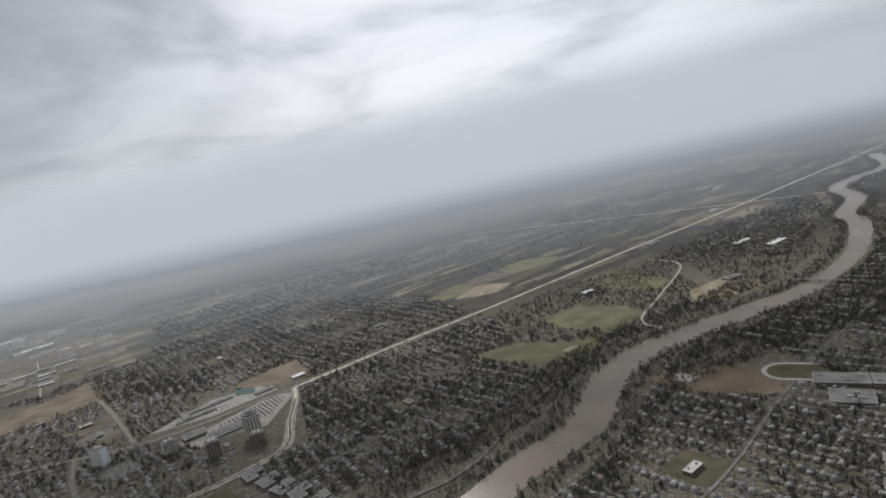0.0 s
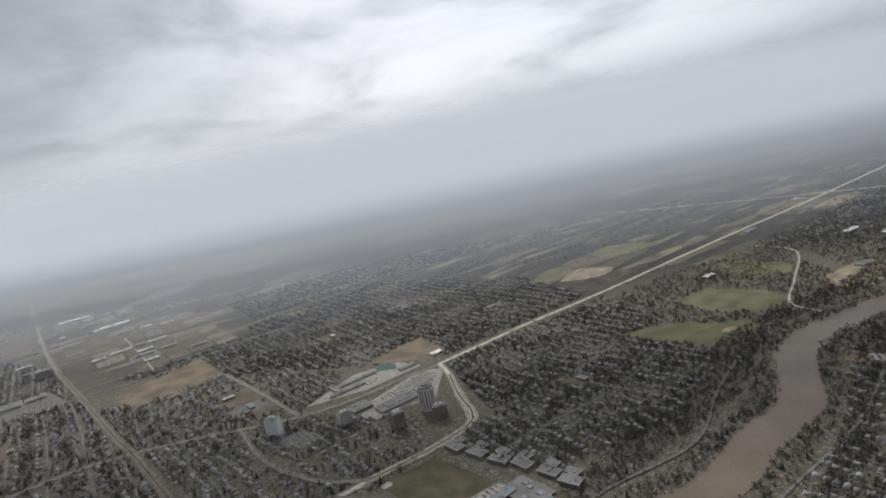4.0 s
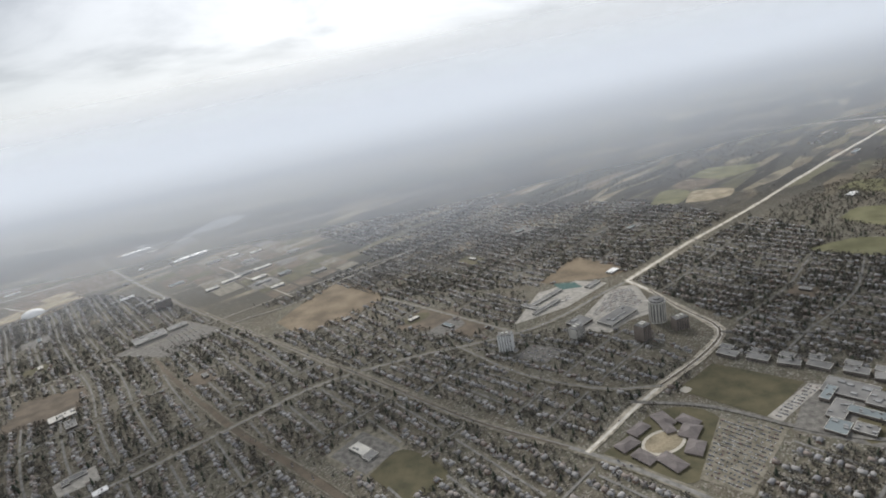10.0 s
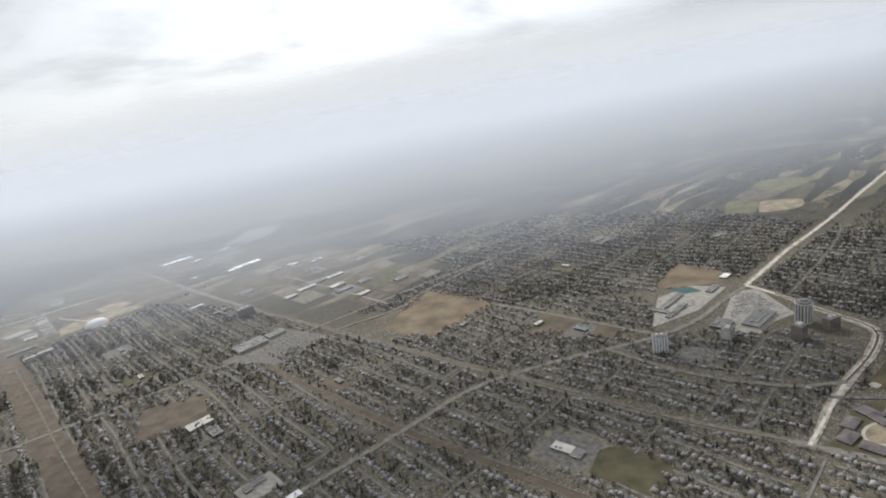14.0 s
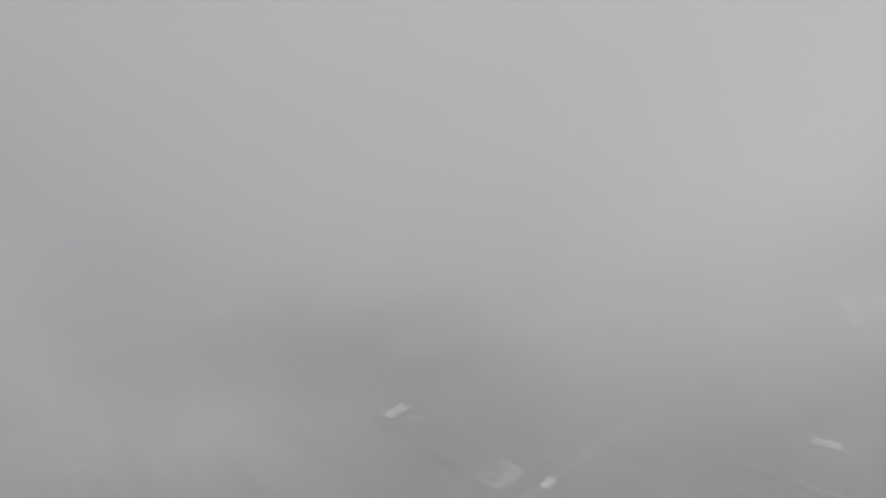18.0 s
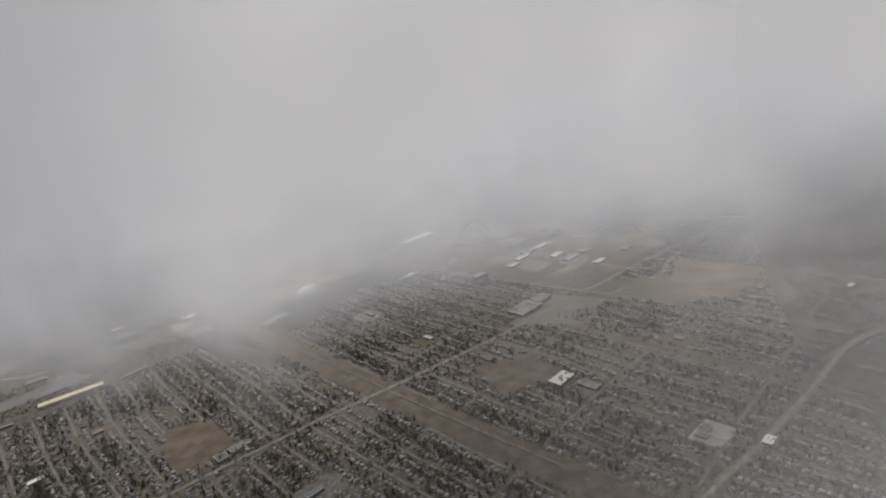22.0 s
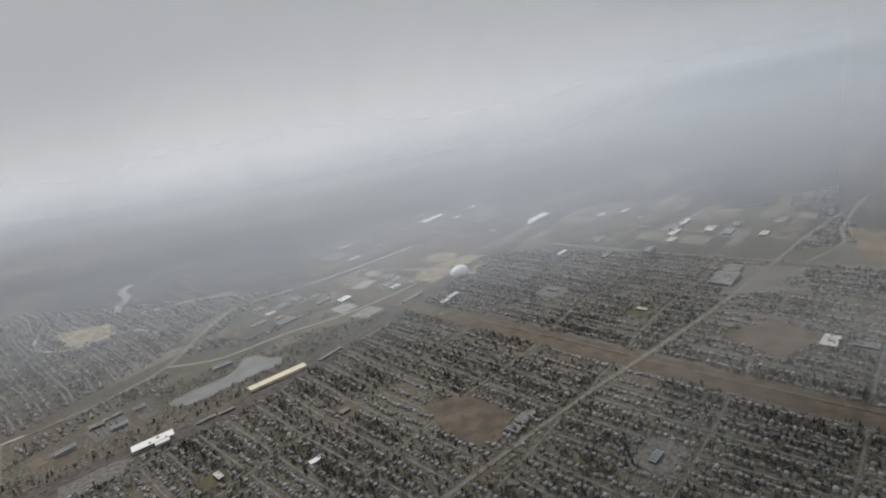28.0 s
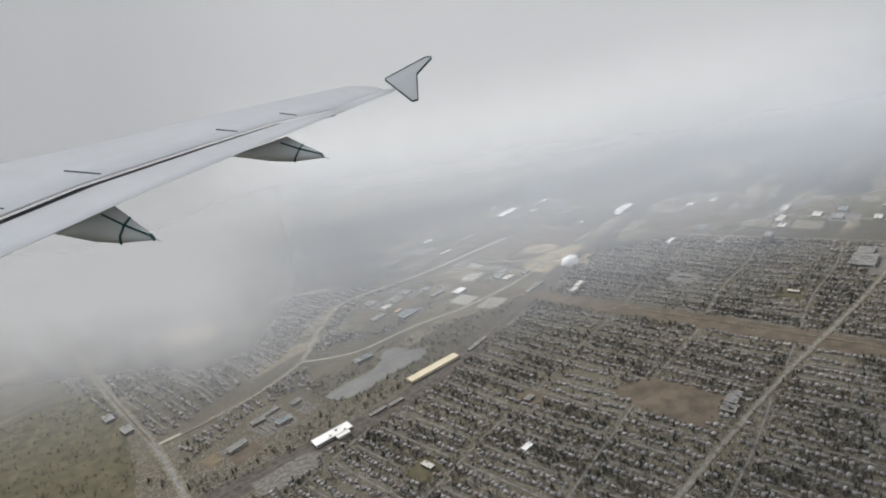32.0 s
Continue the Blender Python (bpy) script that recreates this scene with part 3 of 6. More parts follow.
for nm, c, z, mt, lab, cat, rg in (
    ("brown_field", [(-3.03, 3.33), (-2.72, 3.84), (-2.36, 3.38), (-2.78, 3.07)], 0.15, "brown", "large bare brown field", "field", 0.03),
    ("sports_field", [(-1.20, 1.815), (-1.00, 1.935), (-0.79, 1.71), (-1.005, 1.565)], 0.15, "dark_grass", "olive school sports field with a bare diamond", "field", 0),
    ("school_lot", [(-1.34, 1.37), (-1.145, 1.62), (-0.985, 1.50), (-1.24, 1.27)], 0.17, "verge", "school car park full of cars", "car park", 0),
    ("school_yard", [(-0.98, 1.49), (-0.78, 1.70), (-0.58, 1.57), (-0.80, 1.33)], 0.12, "lot", "paved yard round the high school", "yard", 0),
    ("arena_lot", [(-2.50, 1.845), (-2.385, 1.965), (-2.235, 1.81), (-2.355, 1.70)], 0.15, "lot", "car park of the recreation centre", "car park", 0),
    ("arena_park", [(-2.345, 1.69), (-2.225, 1.80), (-2.07, 1.625), (-2.20, 1.53)], 0.15, "dark_grass", "dark turf of a small park", "park", 0.02),
    ("arena_verge", [(-2.53, 1.845), (-2.385, 1.995), (-2.205, 1.81), (-2.355, 1.67)], 0.135, "verge", "dry verge round the arena car park", "verge", 0.01),
    ("school_ground", [(-1.56, 1.56), (-1.30, 1.72), (-1.15, 1.64), (-1.20, 1.46), (-1.36, 1.36), (-1.50, 1.44)], 0.125, "dark_grass", "dark lawn round the school pavilions", "lawn", 0.02),
    ("school_side_lot", [(-1.01, 1.575), (-0.785, 1.70), (-0.75, 1.67), (-0.985, 1.535)], 0.165, "mall_lot", "pale car park between field and high school", "car park", 0),
    ("school_lawn", [(-0.62, 1.60), (-0.56, 1.56), (-0.76, 1.36), (-0.84, 1.42)], 0.14, "dark_grass", "dark lawn behind the high school", "lawn", 0.02),
    ("corner_lot", [(-3.66, 2.03), (-3.53, 2.12), (-3.45, 2.01), (-3.58, 1.94)], 0.15, "mall_lot", "pale car park of a corner school", "car park", 0),
    ("depot_lot", [(-6.27, 4.24), (-6.13, 4.36), (-6.02, 4.26), (-6.15, 4.15)], 0.15, "mall_lot", "pale car park with rows of cars", "car park", 0),
    ("pad_lot", [(-6.25, 4.80), (-6.12, 4.93), (-6.02, 4.86), (-6.15, 4.74)], 0.15, "mall_lot", "pale paved pads beside the collector road", "lot", 0),
    ("office_lot", [(-7.74, 3.46), (-7.56, 3.55), (-7.45, 3.40), (-7.62, 3.32)], 0.15, "lot", "grey car park between offices", "car park", 0),
    ("mall_lot", [(-1.42, 2.44), (-1.08, 2.83), (-0.96, 2.80), (-1.00, 2.45), (-1.14, 2.42), (-1.26, 2.34)], 0.15, "mall_lot", "wide pale shopping-centre car park", "car park", 0),
    ("mall_lot_north", [(-1.66, 2.62), (-1.46, 2.95), (-1.22, 3.02), (-1.08, 2.90), (-1.36, 2.70)], 0.15, "mall_lot", "car park behind a row of shops", "car park", 0),
    ("meadow", [(-1.43, 3.08), (-1.11, 3.38), (-0.93, 3.06), (-1.05, 2.98), (-1.22, 3.02)], 0.14, "brown", "dry brown meadow behind the shops", "field", 0.02),
    ("tower_lot", [(-1.72, 2.30), (-1.62, 2.38), (-1.48, 2.27), (-1.60, 2.19)], 0.15, "lot", "car park beside a slab tower", "car park", 0),
    ("west_field", [(-4.35, 2.90), (-4.02, 2.93), (-3.93, 2.66), (-4.25, 2.58)], 0.15, "worn_turf", "olive-brown playing field of a school", "field", 0.03),
    ("park_field", [(-5.94, 2.94), (-5.70, 2.92), (-5.52, 2.66), (-5.74, 2.50), (-5.86, 2.66)], 0.15, "worn_turf", "worn brown playing field among houses", "field", 0.04),
    ("pond_north", [(-4.95, 6.8), (-4.75, 7.55), (-4.35, 7.45), (-4.45, 6.95)], 0.2, "pond", "pale grey reservoir", "pond", 0.03),
    ("pond_rail", [(-7.33, 3.57), (-7.20, 3.66), (-7.06, 3.72), (-6.98, 3.82), (-6.95, 3.94), (-6.86, 3.93), (-6.78, 3.86), (-6.70, 3.84), (-6.72, 3.74), (-6.90, 3.65), (-7.02, 3.58), (-7.15, 3.50), (-7.26, 3.50)], 0.2, "pond", "long grey storm-water pond beside the railway", "pond", 0.02),
    ("canal_pond", [(-8.30, 5.46), (-8.36, 5.66), (-8.34, 5.80), (-8.45, 5.98), (-8.50, 6.12), (-8.46, 6.30), (-8.38, 6.24), (-8.40, 6.08), (-8.33, 5.96), (-8.27, 5.78), (-8.29, 5.62), (-8.23, 5.44)], 0.2, "pond", "narrow pale pond in a new suburb", "pond", 0.02),
    ("sand_patch", [(-8.67, 5.22), (-8.24, 5.20), (-8.10, 4.84), (-8.42, 4.86)], 0.16, "tan", "bare sandy clearing", "field", 0.05),
    ("dome_ground", [(-5.62, 4.52), (-5.72, 4.80), (-5.3, 5.0), (-5.08, 4.85), (-5.3, 4.55)], 0.12, "tan", "bare tan ground round the sports dome", "open ground", 0.03),
    ("dome_field", [(-5.99, 5.42), (-5.29, 5.69), (-4.95, 5.30), (-5.15, 5.02), (-5.4, 5.06), (-5.75, 4.86)], 0.11, "worn_turf", "bare red-brown cleared land behind the dome", "open ground", 0.03),
    ("dust_patch", [(-5.62, 5.10), (-5.50, 5.22), (-5.34, 5.16), (-5.30, 5.06), (-5.46, 4.98)], 0.165, "tan", "dusty cleared ground behind the dome", "open ground", 0.12),
    ("row_field", [(-2.11, 3.07), (-1.91, 2.92), (-2.02, 2.75), (-2.26, 2.87)], 0.15, "worn_turf", "brown school field in the house rows", "field", 0.02),
    ("row_field", [(-1.90, 2.84), (-1.78, 2.69), (-1.88, 2.59), (-1.99, 2.73)], 0.15, "worn_turf", "brown park with a pale path", "field", 0.02),
    ("pool", [(-1.35, 3.035), (-1.235, 3.00), (-1.215, 2.915), (-1.33, 2.93)], 0.155, "pool", "dark teal fenced court beside the meadow", "court", 0),
    ("store_yard", [(-7.66, 2.98), (-7.40, 3.10), (-7.34, 2.99), (-7.58, 2.87)], 0.15, "lot", "grey gravel yard beside the railway", "yard", 0.02),
    ("grey_store_lot", [(-4.05, 3.32), (-3.75, 3.72), (-3.4, 3.42), (-3.62, 3.12)], 0.15, "lot", "car park of a large grey store", "car park", 0),
    ("west_open", [(-9.6, 4.0), (-8.9, 4.4), (-8.35, 3.55), (-8.2, 2.6), (-9.3, 2.4)], 0.12, "dark_grass", "dark rough grass beside the highway", "open ground", 0.03),
    ("golf_fairway", [(-0.03, 2.80), (0.10, 2.62), (0.30, 2.50), (0.55, 2.52), (0.60, 2.68), (0.42, 2.72), (0.26, 2.82)], 0.14, "grass", "olive golf fairway between dark woods", "golf course", 0.06),
    ("golf_fairway", [(0.41, 3.16), (0.48, 2.92), (0.70, 2.74), (0.93, 2.92), (0.86, 3.08), (0.65, 3.25)], 0.14, "grass", "olive golf fairway between dark woods", "golf course", 0.06),
    ("golf_fairway", [(0.80, 3.68), (0.94, 3.42), (1.16, 3.26), (1.27, 3.46), (1.05, 3.76)], 0.14, "grass", "olive golf fairway between dark woods", "golf course", 0.06),
    ("golf_lawn", [(1.24, 3.10), (1.18, 2.92), (1.34, 2.84), (1.62, 3.00), (1.50, 3.22)], 0.14, "tan", "pale olive riverside lawn", "golf course", 0.06),
    ("golf_green", [(0.40, 2.60), (0.46, 2.64), (0.50, 2.61), (0.45, 2.57)], 0.17, "tan", "pale sandy golf green", "golf course", 0.05),
    ("farm_plot", [(-0.30, 4.18), (-0.05, 4.50), (0.10, 4.36), (-0.12, 4.08)], 0.16, "grass", "olive farm plot", "field", 0.02),
    ("farm_plot", [(0.04, 4.58), (0.26, 4.72), (0.42, 4.50), (0.14, 4.38)], 0.16, "worn_turf", "brown stubble plot", "field", 0.02),
    ("farm_plot", [(0.30, 4.76), (0.58, 4.95), (0.90, 4.72), (0.50, 4.52)], 0.16, "grass", "olive farm plot", "field", 0.02),
    ("farm_plot", [(-0.08, 4.06), (0.12, 4.32), (0.36, 4.20), (0.20, 4.00)], 0.16, "tan", "tan stubble plot", "field", 0.02),
    ("track_field", [(0.62, 2.12), (0.92, 2.14), (1.06, 1.95), (0.98, 1.80), (0.78, 1.90)], 0.14, "brown", "worn brown school field", "field", 0.03),
):
    patch(nm, c, z, MAT[mt], lab, cat, rough=rg)


def inside(p, poly):
    x, y = p[:, 0], p[:, 1]
    r = np.zeros(len(p), bool)
    for (x0, y0), (x1, y1) in zip(poly, np.roll(poly, -1, 0)):
        r ^= ((y0 > y) != (y1 > y)) & (x < (x1 - x0) * (y - y0) / (y1 - y0 + 1e-12) + x0)
    return r


def near_line(p, line, dist):
    r = np.zeros(len(p), bool)
    lo, hi = line.min(0) - dist, line.max(0) + dist
    idx = np.where(np.all((p > lo) & (p < hi), 1))[0]
    for a, b in zip(line[:-1], line[1:]):
        if not len(idx):
            break
        q = p[idx]
        d = b - a
        t = np.clip(((q - a) @ d) / (d @ d + 1e-12), 0, 1)
        hit = np.linalg.norm(q - a - t[:, None] * d, axis=1) < dist
        r[idx[hit]] = True
    return r


def free(p, margin=0.0, areas=True):
    ok = np.ones(len(p), bool)
    for line, half in LINES:
        ok &= ~near_line(p, line, half + margin)
    if areas:
        for c in AREAS:
            ok &= ~inside(p, c)
    return ok


rng = np.random.default_rng(7)


def warp(c, much=0.030):
    """The gentle bends of the residential streets."""
    return c + much * np.array([(noise.noise((a * 1.2, b * 1.2, 1.0)), noise.noise((a * 1.2, b * 1.2, 9.0))) for a, b in c]).reshape(-1, 2)


# parcels of industrial and business land, laid out on the grid
def parcels(poly, du, dv, seed, mats):
    r = np.random.default_rng(seed)
    poly = np.array(poly)
    inv = np.linalg.inv(np.array([GU, GV]))
    pu, pv = poly @ GU, poly @ GV
    spots = []
    u = pu.min()
    while u < pu.max():
        w = du * r.uniform(0.7, 1.4)
        v = pv.min() + r.uniform(0, dv)
        while v < pv.max():
            h = dv * r.uniform(0.6, 1.5)
            q = np.array([(u + .008, v + .008), (u + w - .008, v + .008), (u + w - .008, v + h - .008), (u + .008, v + h - .008)]) @ inv.T
            mid = q.mean(0)
            if inside(q, poly).all() and free(np.vstack([q, mid[None]]), 0.0).all():
                mt = mats[int(r.integers(0, len(mats)))]
                patch("parcel", q, 0.10, MAT[mt], {"lot": "grey paved industrial lot", "mall_lot": "pale paved industrial lot", "worn_turf": "brown rough industrial lot", "brown": "bare soil industrial lot", "dark_grass": "olive grass industrial lot", "tan": "tan dry grass lot", "verge": "dusty pale grass lot"}[mt], "lot", keep=False)
                spots.append((mid, w, h, mt))
            v += h
        u += w
    AREAS.append(poly)
    return spots


LOTS = parcels([(-4.78, 5.0), (-4.1, 4.45), (-3.2, 3.72), (-2.45, 4.25), (-2.9, 5.0), (-3.9, 5.95)], 0.19, 0.16, 1, ("worn_turf", "verge", "dark_grass", "worn_turf", "verge", "dark_grass", "worn_turf", "lot"))
LOTS += parcels([(-6.42, 4.22), (-6.05, 4.2), (-5.62, 4.52), (-5.05, 5.05), (-5.3, 5.55), (-6.4, 5.15)], 0.15, 0.12, 2, ("lot", "mall_lot", "worn_turf", "lot", "verge", "mall_lot"))
LOTS += parcels([(-7.25, 4.4), (-6.95, 4.22), (-6.42, 4.6), (-6.45, 5.1), (-7.05, 4.88)], 0.13, 0.12, 3, ("lot", "worn_turf", "lot", "dark_grass"))
LOTS += parcels([(-6.6, 5.4), (-5.1, 5.6), (-4.3, 6.2), (-4.6, 7.0), (-6.4, 6.9)], 0.22, 0.18, 4, ("worn_turf", "dark_grass", "brown", "lot", "dark_grass", "worn_turf"))
LOTS += parcels([(-8.05, 3.15), (-7.75, 3.6), (-7.45, 3.75), (-7.3, 3.45), (-7.75, 3.12)], 0.12, 0.09, 5, ("lot", "worn_turf", "brown"))
LOTS += parcels([(0.95, 4.35), (2.6, 5.55), (3.3, 5.7), (2.4, 4.9), (1.5, 4.35)], 0.2, 0.1, 6, ("worn_turf", "dark_grass", "lot", "worn_turf"))
# small school and church grounds inside the house rows
GREENS = [(-3.05, 1.55), (-4.55, 3.35), (-5.1, 2.2), (-3.3, 2.75), (-2.15, 2.95), (-2.0, 2.75), (-6.3, 3.05), (-1.75, 3.75), (-0.6, 3.75), (-0.35, 2.35), (0.55, 1.5), (-4.9, 3.9), (-2.55, 3.15), (-6.9, 2.75), (-1.3, 4.2), (-4.35, 1.45), (-5.5, 1.75)]
for k, g in enumerate(GREENS):
    w, h = 0.05 + 0.02 * (k % 3), 0.04 + 0.015 * (k % 4)
    q = np.array(g) + np.array([(-w, -h), (w, -h), (w, h), (-w, h)]) @ np.array([GU, GV])
    patch("small_green", q, 0.16, MAT[("worn_turf", "dark_grass", "lot")[k % 3]], ("brown school ground among houses", "olive park lawn among houses", "grey car park among houses")[k % 3], ("school ground", "park", "car park")[k % 3], rough=0.02)

# built-up quarters: polygon, street spacing, share of lots built, extra trees
QUARTERS = [
    (np.array([(-6.2, 1.2), (-7.9, 2.75), (-6.9, 3.3), (-6.0, 4.0), (-5.0, 4.9), (-4.1, 4.3), (-3.4, 3.5), (-2.6, 2.6), (-1.65, 1.6), (-0.9, 0.8), (-3.2, 0.4)]), 0.155, 0.93, 1.0),
    (np.array([(-3.05, 3.1), (-2.7, 2.75), (-1.6, 1.6), (-1.2, 1.8), (-1.0, 2.0), (-1.1, 2.3), (-1.65, 2.55), (-1.5, 3.0), (-2.3, 3.4)]), 0.150, 0.93, 0.8),
    (np.array([(-3.3, 3.7), (-2.4, 3.4), (-1.45, 3.05), (-0.9, 3.0), (0.0, 3.6), (-0.3, 4.4), (-1.6, 5.3), (-2.5, 4.6)]), 0.145, 0.85, 1.6),
    (np.array([(-0.95, 2.85), (-0.75, 2.2), (-0.95, 2.0), (-0.6, 1.7), (-0.1, 1.9), (0.3, 2.4), (0.05, 2.7), (0.2, 3.1), (0.1, 3.5)]), 0.135, 0.85, 2.0),
    (np.array([(-0.9, 0.5), (-0.5, 1.1), (0.3, 1.6), (0.75, 2.2), (1.3, 1.6), (0.8, 0.9), (0.2, 0.2)]), 0.140, 0.90, 1.6),
    (np.array([(1.1, 2.4), (1.7, 2.6), (2.6, 3.4), (3.5, 4.5), (4.5, 4.5), (2.6, 2.2), (1.6, 1.2), (1.2, 1.9)]), 0.16, 0.7, 1.8),
    (np.array([(-8.6, 4.0), (-8.2, 3.6), (-7.6, 4.2), (-7.3, 4.9), (-6.6, 5.3), (-7.0, 6.9), (-9.0, 6.9), (-9.6, 5.2)]), 0.13, 0.92, 0.5),
    (np.array([(-7.4, 4.2), (-7.2, 4.9), (-6.4, 5.1), (-6.3, 4.7), (-6.9, 4.2)]), 0.13, 0.80, 0.7),
    (np.array([(-8.1, 3.45), (-7.8, 3.7), (-7.45, 4.0), (-7.35, 3.7), (-7.9, 3.3)]), 0.12, 0.8, 0.6),
    (np.array([(1.3, 3.9), (2.6, 4.9), (3.4, 5.3), (2.9, 4.4), (2.5, 3.9), (2.0, 3.4)]), 0.15, 0.55, 1.5),
    (np.array([(-1.30, 1.22), (-1.0, 1.46), (-0.82, 1.33), (-0.74, 1.25), (-0.95, 0.9), (-1.2, 0.6)]), 0.15, 0.75, 2.2),
    (np.array([(-2.6, 4.7), (-1.6, 5.4), (0.2, 6.3), (-1.4, 6.9), (-3.2, 5.6)]), 0.17, 0.6, 1.0),
]
HOUSES, TREES = [], []
for qi, (poly, gap, fill, woody) in enumerate(QUARTERS):
    lo_u, hi_u = (poly @ GU).min(), (poly @ GU).max()
    lo_v, hi_v = (poly @ GV).min(), (poly @ GV).max()
    base = np.linalg.inv(np.array([GU, GV]))
    k = 0
    bends = 0.045 if qi == 0 else 0.085
    for v0 in np.arange(lo_v + 0.2, hi_v, 0.52 if qi == 0 else 0.36):
        line_u = np.arange(lo_u, hi_u, 0.04)
        c = warp(np.c_[line_u, np.full(len(line_u), v0 + rng.normal(0, 0.05))] @ base.T, bends)
        ok = inside(c, poly) & free(c, 0.012)
        cuts = np.flatnonzero(np.diff(np.r_[0, ok.astype(int), 0]))
        for a, b in zip(cuts[::2], cuts[1::2]):
            if b - a > 5:
                strip("cross_street", [*c[a:b - 1:6], c[b - 1]], 0.009, 0.275, MAT["side_street"], "narrow grey residential cross street", "street")
    rows_u = np.arange(lo_u, hi_u, gap) + rng.normal(0, gap * 0.06, len(np.arange(lo_u, hi_u, gap)))
    for u in rows_u:
        k += 1
        line_v = np.arange(lo_v, hi_v, 0.04)
        c = warp(np.c_[np.full(len(line_v), u), line_v] @ base.T, bends)
        ok = inside(c, poly) & free(c, 0.012)
        cuts = np.flatnonzero(np.diff(np.r_[0, ok.astype(int), 0]))
        for a, b in zip(cuts[::2], cuts[1::2]):
            if b - a > 4:
                strip("street", [*c[a:b - 1:6], c[b - 1]], 0.010, 0.28, MAT["side_street"], "narrow grey residential street", "street", keep=qi in (0, 6))
    for side in (-1, 1):
        for u in rows_u:
            v = np.arange(lo_v, hi_v, 0.0265) + rng.uniform(-0.004, 0.004, len(np.arange(lo_v, hi_v, 0.0265)))
            c = np.c_[np.full(len(v), u + side * gap * 0.26) + rng.normal(0, 0.004, len(v)), v] @ base.T
            c = warp(c, bends)
            ok = inside(c, poly) & free(c, 0.014) & (rng.random(len(v)) < fill)
            HOUSES.append(c[ok])
    area = (hi_u - lo_u) * (hi_v - lo_v)
    n = int(area * (2500 if qi == 0 else 3700) * (0.35 + 0.65 * woody))
    c = np.c_[rng.uniform(lo_u, hi_u, n), rng.uniform(lo_v, hi_v, n)] @ base.T
    if qi == 0:
        # rows of tall trees along the backs of the gardens
        m = int(len(rows_u) * (hi_v - lo_v) * 130)
        back = np.c_[rng.choice(rows_u, m) + gap * 0.5 + rng.normal(0, gap * 0.19, m), rng.uniform(lo_v, hi_v, m)] @ base.T
        c = np.vstack([c, warp(back, bends)])
    if qi == 0:
        m = int(area * 1500)
        more_c = np.c_[rng.uniform(lo_u, hi_u, m), rng.uniform(lo_v, hi_v, m)] @ base.T
        c = np.vstack([c, more_c[more_c[:, 0] < -3.8]])
    c = c[inside(c, poly) & free(c, 0.006)]
    dense = np.array([noise.noise((a * 3.1, b * 3.1, 5.0)) for a, b in c])
    TREES.append(c[rng.random(len(c)) < 0.74 + 1.25 * dense])
HOUSES = np.vstack(HOUSES)
# woods: polygon, density
for poly, dens in (
    (np.array([(-1.6, 0.3), (-1.2, 0.75), (-0.72, 1.38), (-0.3, 1.66), (0.2, 2.0), (0.4, 2.3), (0.62, 2.52), (0.9, 2.66), (1.25, 2.78), (1.7, 3.0), (1.55, 3.15), (1.2, 2.95), (0.8, 2.75), (0.4, 2.55), (-0.3, 1.85), (-0.7, 1.5), (-0.85, 1.25)]), 4600),
    (np.array([(0.05, 1.35), (0.5, 1.85), (0.85, 2.3), (1.3, 2.45), (1.8, 2.6), (2.4, 3.1), (2.9, 3.8), (3.1, 3.7), (2.5, 2.9), (1.9, 2.3), (1.2, 2.15), (0.75, 2.0), (0.3, 1.5)]), 4600),
    (np.array([(0.6, 3.4), (0.9, 3.75), (1.9, 4.4), (2.5, 4.0), (2.2, 3.4), (1.7, 3.0), (1.45, 3.2), (1.5, 3.7), (1.1, 3.4)]), 1800),
    (np.array([(0.0, 2.5), (0.1, 3.4), (0.6, 3.75), (1.0, 3.85), (1.35, 3.4), (1.3, 3.0), (0.9, 2.65)]), 2400),
    (np.array([(-1.2, 5.0), (0.3, 6.2), (3.0, 8.0), (2.3, 6.0), (0.9, 4.9), (0.1, 4.7)]), 700),
    (np.array([(-3.75, 3.3), (-3.45, 3.35), (-3.2, 3.0), (-3.4, 2.85)]), 1800),
    (np.array([(3.0, 5.6), (4.6, 6.9), (6.5, 7.5), (5.5, 5.2), (4.2, 4.9)]), 500),
    (np.array([(-8.0, 5.9), (-6.0, 5.8), (-5.2, 7.4), (-8.5, 8.0)]), 350),
    (np.array([(-8.2, 3.2), (-7.5, 3.7), (-6.9, 4.0), (-6.1, 4.3), (-5.9, 4.2), (-6.9, 3.45), (-7.8, 2.95)]), 1500),
    (np.array([(-7.4, 4.2), (-7.2, 4.9), (-6.4, 5.2), (-5.2, 5.4), (-5.1, 4.9), (-6.0, 4.3), (-6.9, 4.2)]), 900),
    (np.array([(-9.6, 4.0), (-8.9, 4.4), (-8.3, 3.5), (-8.1, 2.6), (-9.3, 2.4)]), 650),
    (np.array([(-4.7, 5.0), (-3.3, 3.8), (-2.5, 4.3), (-3.9, 5.9)]), 380),
    (np.array([(-3.4, 5.4), (-1.4, 6.9), (1.0, 8.6), (-2.0, 9.0), (-4.3, 7.4)]), 350),
):
    lo, hi = poly.min(0), poly.max(0)
    n = int((hi - lo).prod() * dens)
    c = rng.uniform(lo, hi, (n, 2))
    TREES.append(c[inside(c, poly) & free(c, 0.0, areas=dens in (2400, 1500, 900, 700, 380))])
